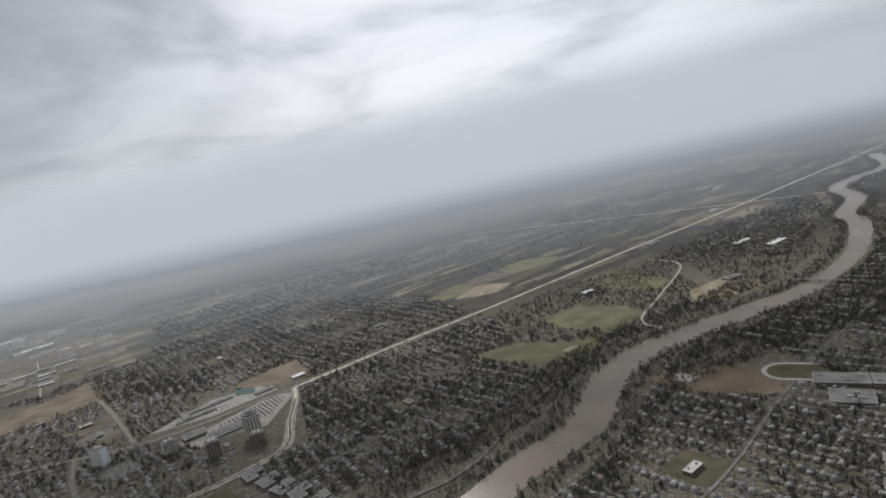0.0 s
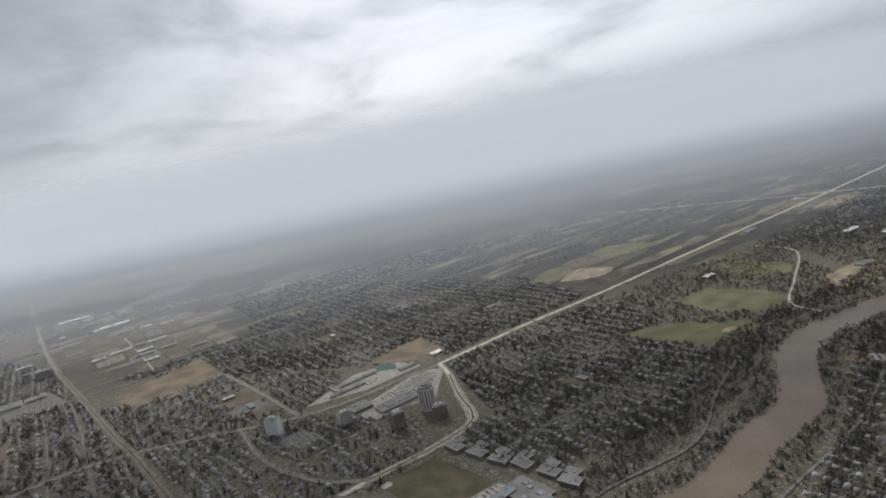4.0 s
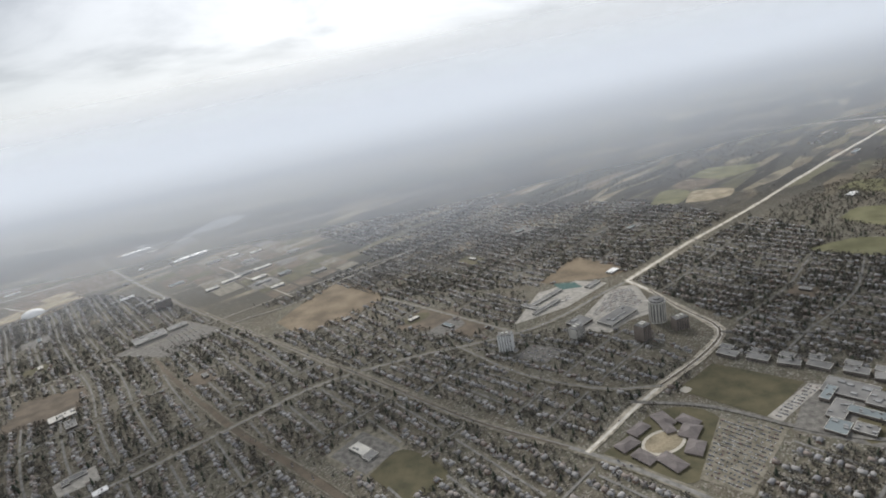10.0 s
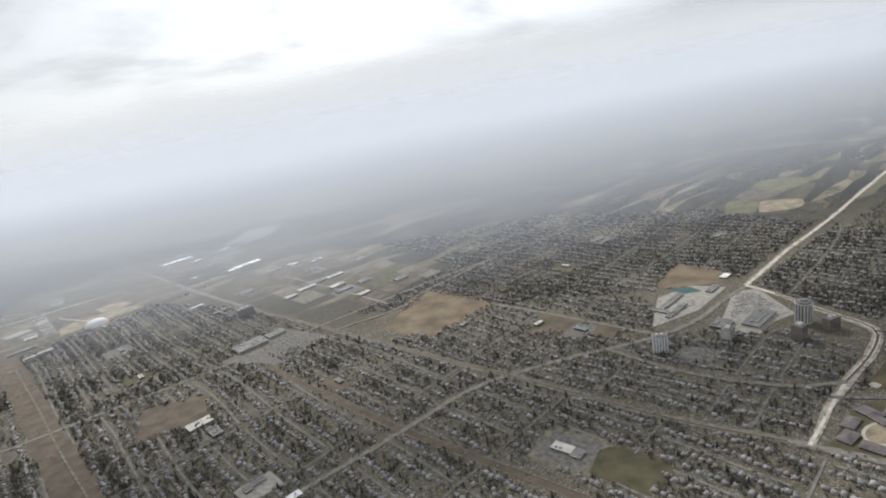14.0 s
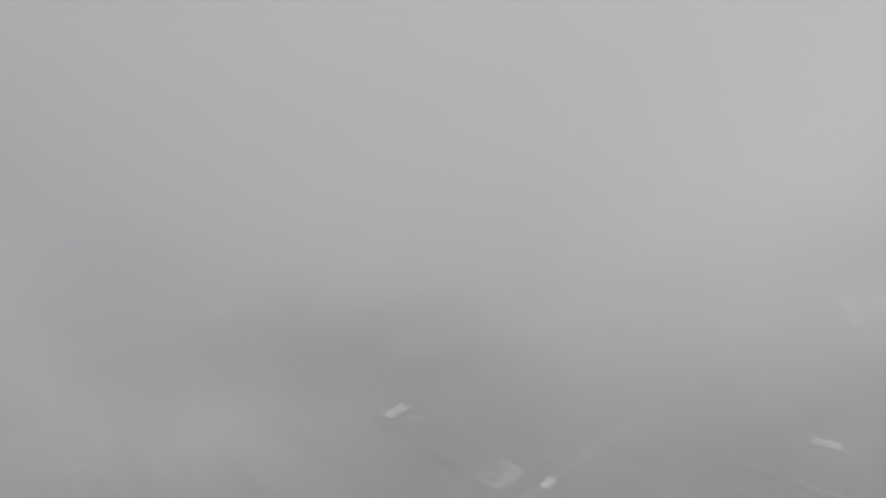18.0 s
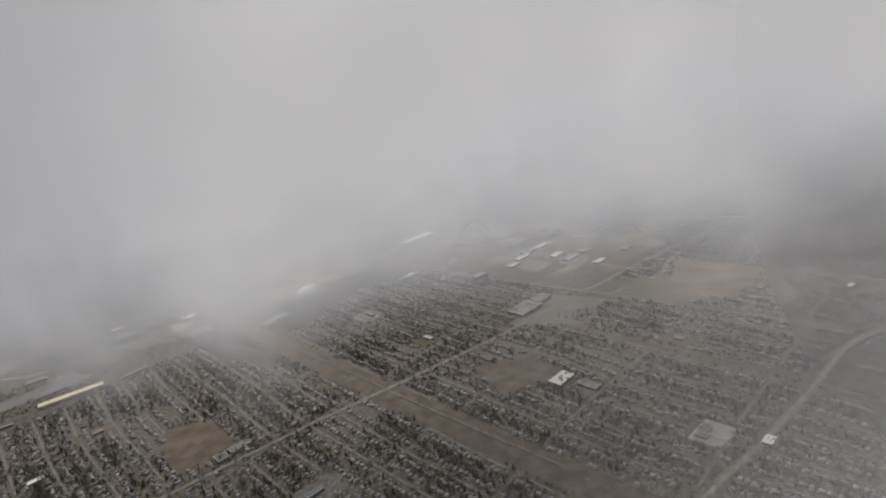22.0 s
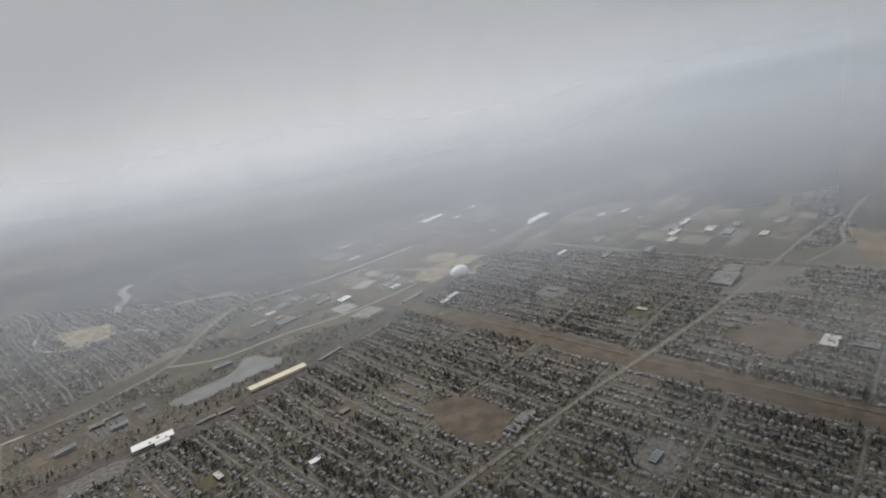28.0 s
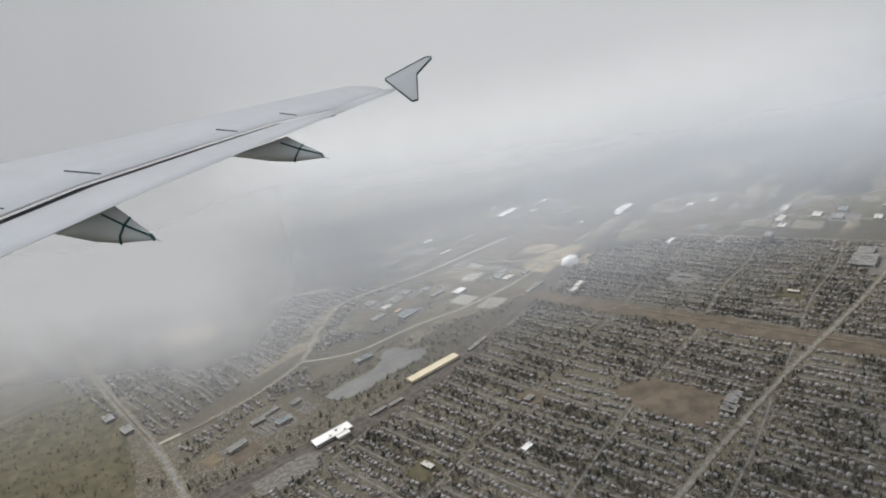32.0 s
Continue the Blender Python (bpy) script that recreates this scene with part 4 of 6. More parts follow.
# a belt of trees on both banks
river_line = LINES[0][0]
dr = np.gradient(river_line, axis=0)
nr = np.c_[-dr[:, 1], dr[:, 0]] / np.linalg.norm(dr, axis=1)[:, None]
for s in (-1, 1):
    k = rng.integers(0, len(river_line), 3400)
    off = 0.075 + np.abs(rng.normal(0, 0.045, 3400))
    c = river_line[k] + nr[k] * (s * off)[:, None] + rng.normal(0, 0.02, (3400, 2))
    ok = (c[:, 1] > 0.2) & ~near_line(c, river_line, 0.066)
    for line, half in LINES[1:30]:
        ok &= ~near_line(c, line, half + 0.004)
    TREES.append(c[ok])
TREES = np.vstack(TREES)
# few trees stand right on a house
keep = np.ones(len(TREES), bool)
cellset = {(int(a // 0.012) + i, int(b // 0.012) + j) for a, b in HOUSES for i, j in ((0, 0), (0, -1), (-1, 0))}
keep = np.array([(int(a // 0.012), int(b // 0.012)) not in cellset for a, b in TREES])
TREES = TREES[keep]

TURN_V = radians(-52)
house_turn = TURN_V + rng.choice([0, math.pi / 2], len(HOUSES), p=[0.6, 0.4]) + rng.normal(0, 0.04, len(HOUSES))
house_l, house_w, house_h = rng.uniform(2.2, 3.3, len(HOUSES)), rng.uniform(1.7, 2.3, len(HOUSES)), rng.uniform(0.8, 1.35, len(HOUSES))
WALL_V = [(-.5, -.5, 0), (.5, -.5, 0), (.5, .5, 0), (-.5, .5, 0), (-.5, -.5, 1), (.5, -.5, 1), (.5, .5, 1), (-.5, .5, 1), (-.5, 0, 1.55), (.5, 0, 1.55)]
WALL_F = [(0, 1, 5, 4), (1, 2, 6, 9, 5), (2, 3, 7, 6), (3, 0, 4, 8, 7)]
ROOF_V = [(-.57, -.62, .90), (.57, -.62, .90), (.57, 0, 1.62), (-.57, 0, 1.62), (-.57, .62, .90), (.57, .62, .90),
          (-.57, -.62, .82), (.57, -.62, .82), (.57, 0, 1.54), (-.57, 0, 1.54), (-.57, .62, .82), (.57, .62, .82)]
ROOF_F = [(0, 1, 2, 3), (3, 2, 5, 4), (7, 6, 9, 8), (8, 9, 10, 11), (6, 7, 1, 0), (11, 10, 4, 5), (0, 3, 9, 6), (3, 4, 10, 9), (2, 1, 7, 8), (5, 2, 8, 11)]
close = np.argsort(np.where((HOUSES[:, 0] > -6.6) & (HOUSES[:, 0] < -1.5), HOUSES[:, 1], 99))[:300]
far = np.setdiff1d(np.arange(len(HOUSES)), close)
far_m = poses(HOUSES[far, 0] * U, HOUSES[far, 1] * U, np.zeros(len(far)), house_turn[far], house_l[far], house_w[far], house_h[far])
tagged(bag("house_rows_walls", WALL_V, WALL_F, far_m, MAT["walls"]), "rows of small detached houses with pale and brick walls", "houses", kind="stuff")
tagged(bag("house_rows_roofs", ROOF_V, ROOF_F, far_m, MAT["roofs"]), "grey and brown shingle roofs of the house rows", "roofs", kind="stuff")


DRIVE_V = [(-.16, -.5, 0), (.16, -.5, 0), (.16, .5, 0), (-.16, .5, 0)]
n_h = len(HOUSES)
side_h = rng.choice([-1, 1], n_h)
dv = np.c_[np.cos(house_turn), np.sin(house_turn)] * (side_h * (house_l * 0.5 + 0.55))[:, None]
pick_d = rng.random(n_h) < 0.7
tagged(bag("house_driveways", DRIVE_V, [(0, 1, 2, 3)], poses((HOUSES[:, 0] * U + dv[:, 0])[pick_d], (HOUSES[:, 1] * U + dv[:, 1])[pick_d], np.full(pick_d.sum(), 0.30), house_turn[pick_d], rng.uniform(2.2, 3.2, pick_d.sum()), rng.uniform(2.4, 4.0, pick_d.sum()), np.ones(pick_d.sum())), MAT["drive"]), "pale concrete driveways beside the houses", "driveways", kind="stuff")
pick_s = rng.random(n_h) < 0.75
sv = np.c_[-np.sin(house_turn), np.cos(house_turn)] * (house_w * 0.5 + 1.3)[:, None] + dv * 0.55
shed_m = poses((HOUSES[:, 0] * U + sv[:, 0])[pick_s], (HOUSES[:, 1] * U + sv[:, 1])[pick_s], np.zeros(pick_s.sum()), house_turn[pick_s], rng.uniform(1.0, 1.7, pick_s.sum()), rng.uniform(0.9, 1.3, pick_s.sum()), np.full(pick_s.sum(), 0.62))
tagged(bag("garden_sheds_walls", WALL_V, WALL_F, shed_m, MAT["walls"]), "small garden sheds and garages behind the houses", "sheds", kind="stuff")
tagged(bag("garden_sheds_roofs", ROOF_V, ROOF_F, shed_m, MAT["roofs"]), "shingled roofs of garden sheds and garages", "sheds", kind="stuff")


def clump_template(seed, n, wide, tall):
    r = np.random.default_rng(seed)
    v, f = [], []
    for i in range(n):
        d = r.normal(size=3)
        d /= np.linalg.norm(d)
        c = d * r.uniform(0.35, 1.0) ** 0.5 * np.array((wide, wide, tall)) * 0.5 + np.array((0, 0, tall * 0.62))
        a, b = r.normal(size=3), r.normal(size=3)
        s = r.uniform(0.10, 0.24) * wide
        v += [c + a / np.linalg.norm(a) * s, c + b / np.linalg.norm(b) * s, c - (a + b) / np.linalg.norm(a + b) * s]
        f.append((3 * i, 3 * i + 1, 3 * i + 2))
    return v, f


TRUNK_V = [(.06, 0, 0), (-.03, .052, 0), (-.03, -.052, 0), (.02, 0, .6), (-.01, .017, .6), (-.01, -.017, .6)]
TRUNK_F = [(0, 1, 4, 3), (1, 2, 5, 4), (2, 0, 3, 5)]
tree_size = rng.uniform(1.3, 2.7, len(TREES)) * np.where(rng.random(len(TREES)) < 0.12, 1.35, 1.0)
tree_tall = tree_size * rng.uniform(0.95, 1.35, len(TREES))
tree_turn = rng.uniform(0, 6.28, len(TREES))
zeros = np.zeros(len(TREES))
kind = rng.integers(0, 4, len(TREES))
near_t = np.argsort(np.where((TREES[:, 0] > -6.6) & (TREES[:, 0] < -1.5), TREES[:, 1], 99))[:300]
rest = np.ones(len(TREES), bool)
rest[near_t] = False
for k in range(4):
    s = rest & (kind == k) & (TREES[:, 1] < 3.4)
    v, f = clump_template(k, 18, 1.0, 0.85)
    tagged(bag("bare_trees_crowns", v, f, poses(TREES[s, 0] * U, TREES[s, 1] * U, zeros[s], tree_turn[s], tree_size[s], tree_size[s], tree_tall[s]), MAT["twigs"]), "grey-brown leafless crowns of street and yard trees", "trees", kind="stuff")
    s2 = rest & (kind == k) & (TREES[:, 1] >= 3.4)
    v, f = clump_template(k + 9, 9, 1.15, 0.85)
    tagged(bag("far_trees_crowns", v, f, poses(TREES[s2, 0] * U, TREES[s2, 1] * U, zeros[s2], tree_turn[s2], tree_size[s2], tree_size[s2], tree_tall[s2]), MAT["twigs"]), "grey-brown leafless crowns of distant woods", "trees", kind="stuff")
s = rest & (TREES[:, 1] < 2.6)
tagged(bag("bare_trees_trunks", TRUNK_V, TRUNK_F, poses(TREES[s, 0] * U, TREES[s, 1] * U, zeros[s], tree_turn[s], tree_size[s], tree_size[s], tree_tall[s]), MAT["bark"]), "thin grey trunks of leafless trees", "trees", kind="stuff")

# far woods and farmsteads of the open country
n_far = 60000
far_c = np.c_[rng.uniform(-11, 12, n_far), rng.uniform(3.4, 12.5, n_far)]
wood = np.array([noise.noise((a * 0.55, b * 0.95, 2.0)) + 0.5 * noise.noise((a * 1.9, b * 2.6, 4.0)) for a, b in far_c])
in_town = np.zeros(len(far_c), bool)
for poly, *_ in QUARTERS:
    in_town |= inside(far_c, poly)
far_c = far_c[(wood > np.where(far_c[:, 0] < -3.5, 0.22, 0.0)) & ~in_town & free(far_c, 0.01)]
v, f = clump_template(31, 7, 1.3, 0.7)
fs = rng.uniform(2.4, 4.6, len(far_c))
tagged(bag("far_woods", v, f, poses(far_c[:, 0] * U, far_c[:, 1] * U, np.zeros(len(far_c)), rng.uniform(0, 6, len(far_c)), fs, fs, fs * 0.5), MAT["twigs"]), "grey-brown leafless woods of the far country", "woods", kind="stuff")
farm = np.c_[rng.uniform(-11, 11, 5200), rng.uniform(5.0, 13.0, 5200)]
built = np.array([noise.noise((a * 0.8, b * 0.9, 7.0)) for a, b in farm])
farm = farm[(built > 0.16) & free(farm, 0.01)]
fl = rng.uniform(2.5, 7.0, len(farm))
farm_m = poses(farm[:, 0] * U, farm[:, 1] * U, np.zeros(len(farm)), np.full(len(farm), radians(36)), fl, fl * 0.5, rng.uniform(1.0, 1.7, len(farm)))
tagged(bag("far_buildings_walls", WALL_V, WALL_F, farm_m, MAT["walls"]), "small pale farm and village buildings in the distance", "buildings", kind="stuff")
tagged(bag("far_buildings_roofs", ROOF_V, ROOF_F, farm_m, MAT["roofs"]), "grey roofs of distant farm and village buildings", "roofs", kind="stuff")

# ---- single houses and trees of the near rows ----
def shared(name, verts, faces, mat):
    me = bpy.data.meshes.new(name)
    me.from_pydata([tuple(v) for v in verts], [], faces)
    me.update()
    me.materials.append(mat)
    return me


def child(name, mesh, parent, label=""):
    ob = new(name, mesh)
    ob.parent = parent
    return tagged(ob, label)


WALL_M, ROOF_M = shared("wall", WALL_V, WALL_F, MAT["wall_one"]), shared("roof", ROOF_V, ROOF_F, MAT["roof_one"])
CHIM_M = shared("chimney", [(x, y, z) for z in (1.2, 1.85) for x, y in ((.2, .06), (.28, .06), (.28, .16), (.2, .16))], [(0, 1, 5, 4), (1, 2, 6, 5), (2, 3, 7, 6), (3, 0, 4, 7), (4, 5, 6, 7)], MAT["brick"])
for i in close:
    h = empty("house", HOUSES[i, 0] * U, HOUSES[i, 1] * U, house_turn[i])
    h.scale = (house_l[i], house_w[i], house_h[i])
    tagged(h, "small detached house with a shingled gable roof", "house", "houses in the near rows")
    child("wall", WALL_M, h)
    child("roof", ROOF_M, h)
    if i % 3 == 0:
        child("chimney", CHIM_M, h)

CROWN_M = []
for k in range(4):
    v, f = clump_template(k + 20, 26, 1.0, 0.85)
    CROWN_M.append(shared("crown", v, f, MAT["twigs"]))
TRUNK_M = shared("trunk", TRUNK_V, TRUNK_F, MAT["bark"])
for i in near_t:
    t = empty("bare_tree", TREES[i, 0] * U, TREES[i, 1] * U, tree_turn[i])
    t.scale = (tree_size[i], tree_size[i], tree_tall[i])
    tagged(t, "leafless grey-brown yard tree beside the houses", "tree", "bare trees in the near rows")
    child("trunk", TRUNK_M, t)
    child("crown", CROWN_M[kind[i]], t)


def conifer_mesh(seed):
    r = random.Random(seed)
    v, f = [], []
    for k in range(4):
        z0, z1, rad = 0.10 + 0.21 * k, 0.46 + 0.19 * k, 0.22 - 0.045 * k
        b = len(v)
        for j in range(6):
            a = j * 1.047 + r.uniform(-0.2, 0.2)
            q = rad * r.uniform(0.75, 1.2)
            v.append((q * math.cos(a), q * math.sin(a), z0 + r.uniform(-0.03, 0.03)))
        v.append((0, 0, z1))
        f += [(b + j, b + (j + 1) % 6, b + 6) for j in range(6)]
    return v, f


# conifers stand in the gardens
pool_c = TREES[rng.permutation(len(TREES))]
pool_c = pool_c[(pool_c[:, 1] < 3.6)]
con = pool_c[:4200] + rng.normal(0, 0.004, (4200, 2))
con = con[free(con, 0.004)]
near_c = con[np.argsort(np.where((con[:, 0] > -6.6) & (con[:, 0] < -0.8), con[:, 1], 99))]
CV, CF = conifer_mesh(3)
FIR_M = shared("branches", CV, CF, MAT["needles"])
for x, y in near_c[:150]:
    t = empty("conifer", x * U, y * U, rng.uniform(0, 6))
    s = rng.uniform(3.0, 5.2)
    t.scale = (s * 0.9, s * 0.9, s)
    tagged(t, "dark green pointed garden conifer", "tree", "conifers among the houses")
    child("branches", FIR_M, t)
    child("trunk", TRUNK_M, t)
rc = near_c[150:]
sz = rng.uniform(2.6, 5.0, len(rc))
tagged(bag("conifer_stand", CV, CF, poses(rc[:, 0] * U, rc[:, 1] * U, np.zeros(len(rc)), rng.uniform(0, 6, len(rc)), sz, sz, sz), MAT["needles"]), "dark pointed conifers scattered among the houses", "trees", kind="stuff")


# ---- larger buildings ----
def hall(name, x, y, long, wide, high, turn, roof, wall, label, category, group="", units=3, bands=1, skylights=0):
    """A flat-roofed building: walls, a roof with a parapet, rooftop units, a window band per storey."""
    o = tagged(empty(name, x * U, y * U, radians(turn)), label, category, group)
    a, b = long * U / 2, wide * U / 2
    bm = bmesh.new()
    box(bm, -a, -b, 0, a, b, high)
    part("wall", bm, MAT[wall], o)
    bm = bmesh.new()
    box(bm, -a + .12, -b + .12, high, a - .12, b - .12, high + 0.06)
    r = part("roof", bm, MAT[roof], o)
    bm = bmesh.new()
    for q in ((-a - .05, -b - .05, a + .05, -b + .1), (-a - .05, b - .1, a + .05, b + .05), (-a - .05, -b + .1, -a + .1, b - .1), (a - .1, -b + .1, a + .05, b - .1)):
        box(bm, q[0], q[1], high - .1, q[2], q[3], high + .22)
    part("parapet", bm, MAT[roof if roof in ("white", "cream") else "concrete"], o)
    rr = random.Random(int(abs(x) * 977 + abs(y) * 131))
    for k in range(units):
        bm = bmesh.new()
        ux, uy = rr.uniform(-a * .75, a * .75), rr.uniform(-b * .6, b * .6)
        w = min(a, b) * rr.uniform(.10, .2)
        box(bm, ux - w * 1.4, uy - w, high + .05, ux + w * 1.4, uy + w, high + .05 + rr.uniform(.35, .7))
        part("rooftop_unit", bm, MAT["unit"], o)
    for k in range(skylights):
        bm = bmesh.new()
        ux = -a * .85 + 1.7 * a * (k + .5) / skylights
        box(bm, ux - a / skylights * .25, -b * .8, high + .05, ux + a / skylights * .25, b * .8, high + .13)
        part("skylight", bm, MAT["concrete"], o)
    for k in range(bands):
        z = high * (k + .35) / bands
        hh = high / bands * .38
        for s in (-1, 1):
            bm = bmesh.new()
            box(bm, -a * .94, s * b - .02, z, a * .94, s * b + .02, z + hh)
            part("window_band", bm, MAT["glass"], o)
            bm = bmesh.new()
            box(bm, s * a - .02, -b * .9, z, s * a + .02, b * .9, z + hh)
            part("window_band", bm, MAT["glass"], o)
    return o


def slab_tower(x, y, long, wide, high, turn, label, stripe, wall, floors):
    """An apartment slab with storey bands, upright fins and a roof plant."""
    o = tagged(empty("apartment_tower", x * U, y * U, radians(turn)), label, "apartment tower", "apartment towers by the shopping centre")
    a, b = long * U / 2, wide * U / 2
    bm = bmesh.new()
    box(bm, -a, -b, 0, a, b, high)
    part("wall", bm, MAT[wall], o)
    n = max(3, int(long * U / 1.6))
    for k in range(n + 1):
        u = -a + 2 * a * k / n
        for s in (-1, 1):
            bm = bmesh.new()
            f = .46 if stripe == "white" else .28
            box(bm, u - f, s * b - .22, 0, u + f, s * b + .22, high)
            part("fin", bm, MAT[stripe], o)
    for k in range(floors):
        z = high * (k + .3) / floors
        for s in (-1, 1):
            bm = bmesh.new()
            box(bm, -a * .98, s * b - .05, z, a * .98, s * b + .05, z + high / floors * .5)
            part("window_band", bm, MAT["glass"], o)
    bm = bmesh.new()
    box(bm, -a - .1, -b - .24, high, a + .1, b + .24, high + .25)
    part("roof", bm, MAT["flat"], o)
    for u in (-.35, .3):
        bm = bmesh.new()
        box(bm, a * u - .9, -b * .5, high + .25, a * u + .9, b * .5, high + 1.4)
        part("roof_plant", bm, MAT["concrete"], o)
    return o


def round_tower(x, y, rad, high, label):
    """A fluted many-sided tower with a dark crown."""
    o = tagged(empty("round_tower", x * U, y * U), label, "apartment tower", "apartment towers by the shopping centre")
    r = rad * U
    bm = bmesh.new()
    ring = []
    for z in (0, high):
        ring.append([bm.verts.new((r * (1 if j % 2 else .88) * math.cos(j * math.pi / 16), r * (1 if j % 2 else .88) * math.sin(j * math.pi / 16), z)) for j in range(32)])
    for j in range(32):
        bm.faces.new((ring[0][j], ring[0][(j + 1) % 32], ring[1][(j + 1) % 32], ring[1][j]))
    bm.faces.new(ring[1])
    part("shaft", bm, MAT["concrete"], o)
    for j in range(16):
        a = (2 * j) * math.pi / 16
        bm = bmesh.new()
        box(bm, r * .86, -.28, 1.0, r * .925, .28, high - .6)
        bmesh.ops.rotate(bm, verts=bm.verts, matrix=Matrix.Rotation(a, 3, "Z"))
        part("window_strip", bm, MAT["glass"], o)
    for nm, q, z0, z1, mt in (("crown", 1.04, high, high + .9, "concrete"), ("crown_recess", .86, high + .9, high + 1.5, "glass"), ("roof", .92, high + 1.5, high + 1.9, "flat"), ("roof_plant", .4, high + 1.9, high + 2.9, "flat")):
        bm = bmesh.new()
        bmesh.ops.create_cone(bm, cap_ends=True, segments=28, radius1=r * q, radius2=r * q, depth=z1 - z0)
        bmesh.ops.translate(bm, verts=bm.verts, vec=(0, 0, (z0 + z1) / 2))
        part(nm, bm, MAT[mt], o)
    return o


slab_tower(-1.735, 2.375, 0.062, 0.032, 12.5, -20, "white and dark striped apartment slab beside a car park", "white", "white", 18)
round_tower(-1.03, 2.36, 0.038, 14.6, "tall round concrete tower with a dark crown")
slab_tower(-1.155, 2.225, 0.050, 0.046, 10.6, 30, "dark brown square apartment tower", "brick", "brick", 15)
slab_tower(-0.975, 2.255, 0.060, 0.036, 8.2, 10, "lower brown brick apartment block under the round tower", "brick", "brick", 10)
slab_tower(-1.41, 2.36, 0.058, 0.042, 8.2, 36, "pale concrete apartment block with dark balconies", "concrete", "concrete", 11)
slab_tower(-4.06, 4.12, 0.11, 0.05, 9.0, 36, "dark office block standing in open lots", "brick", "brick", 9)

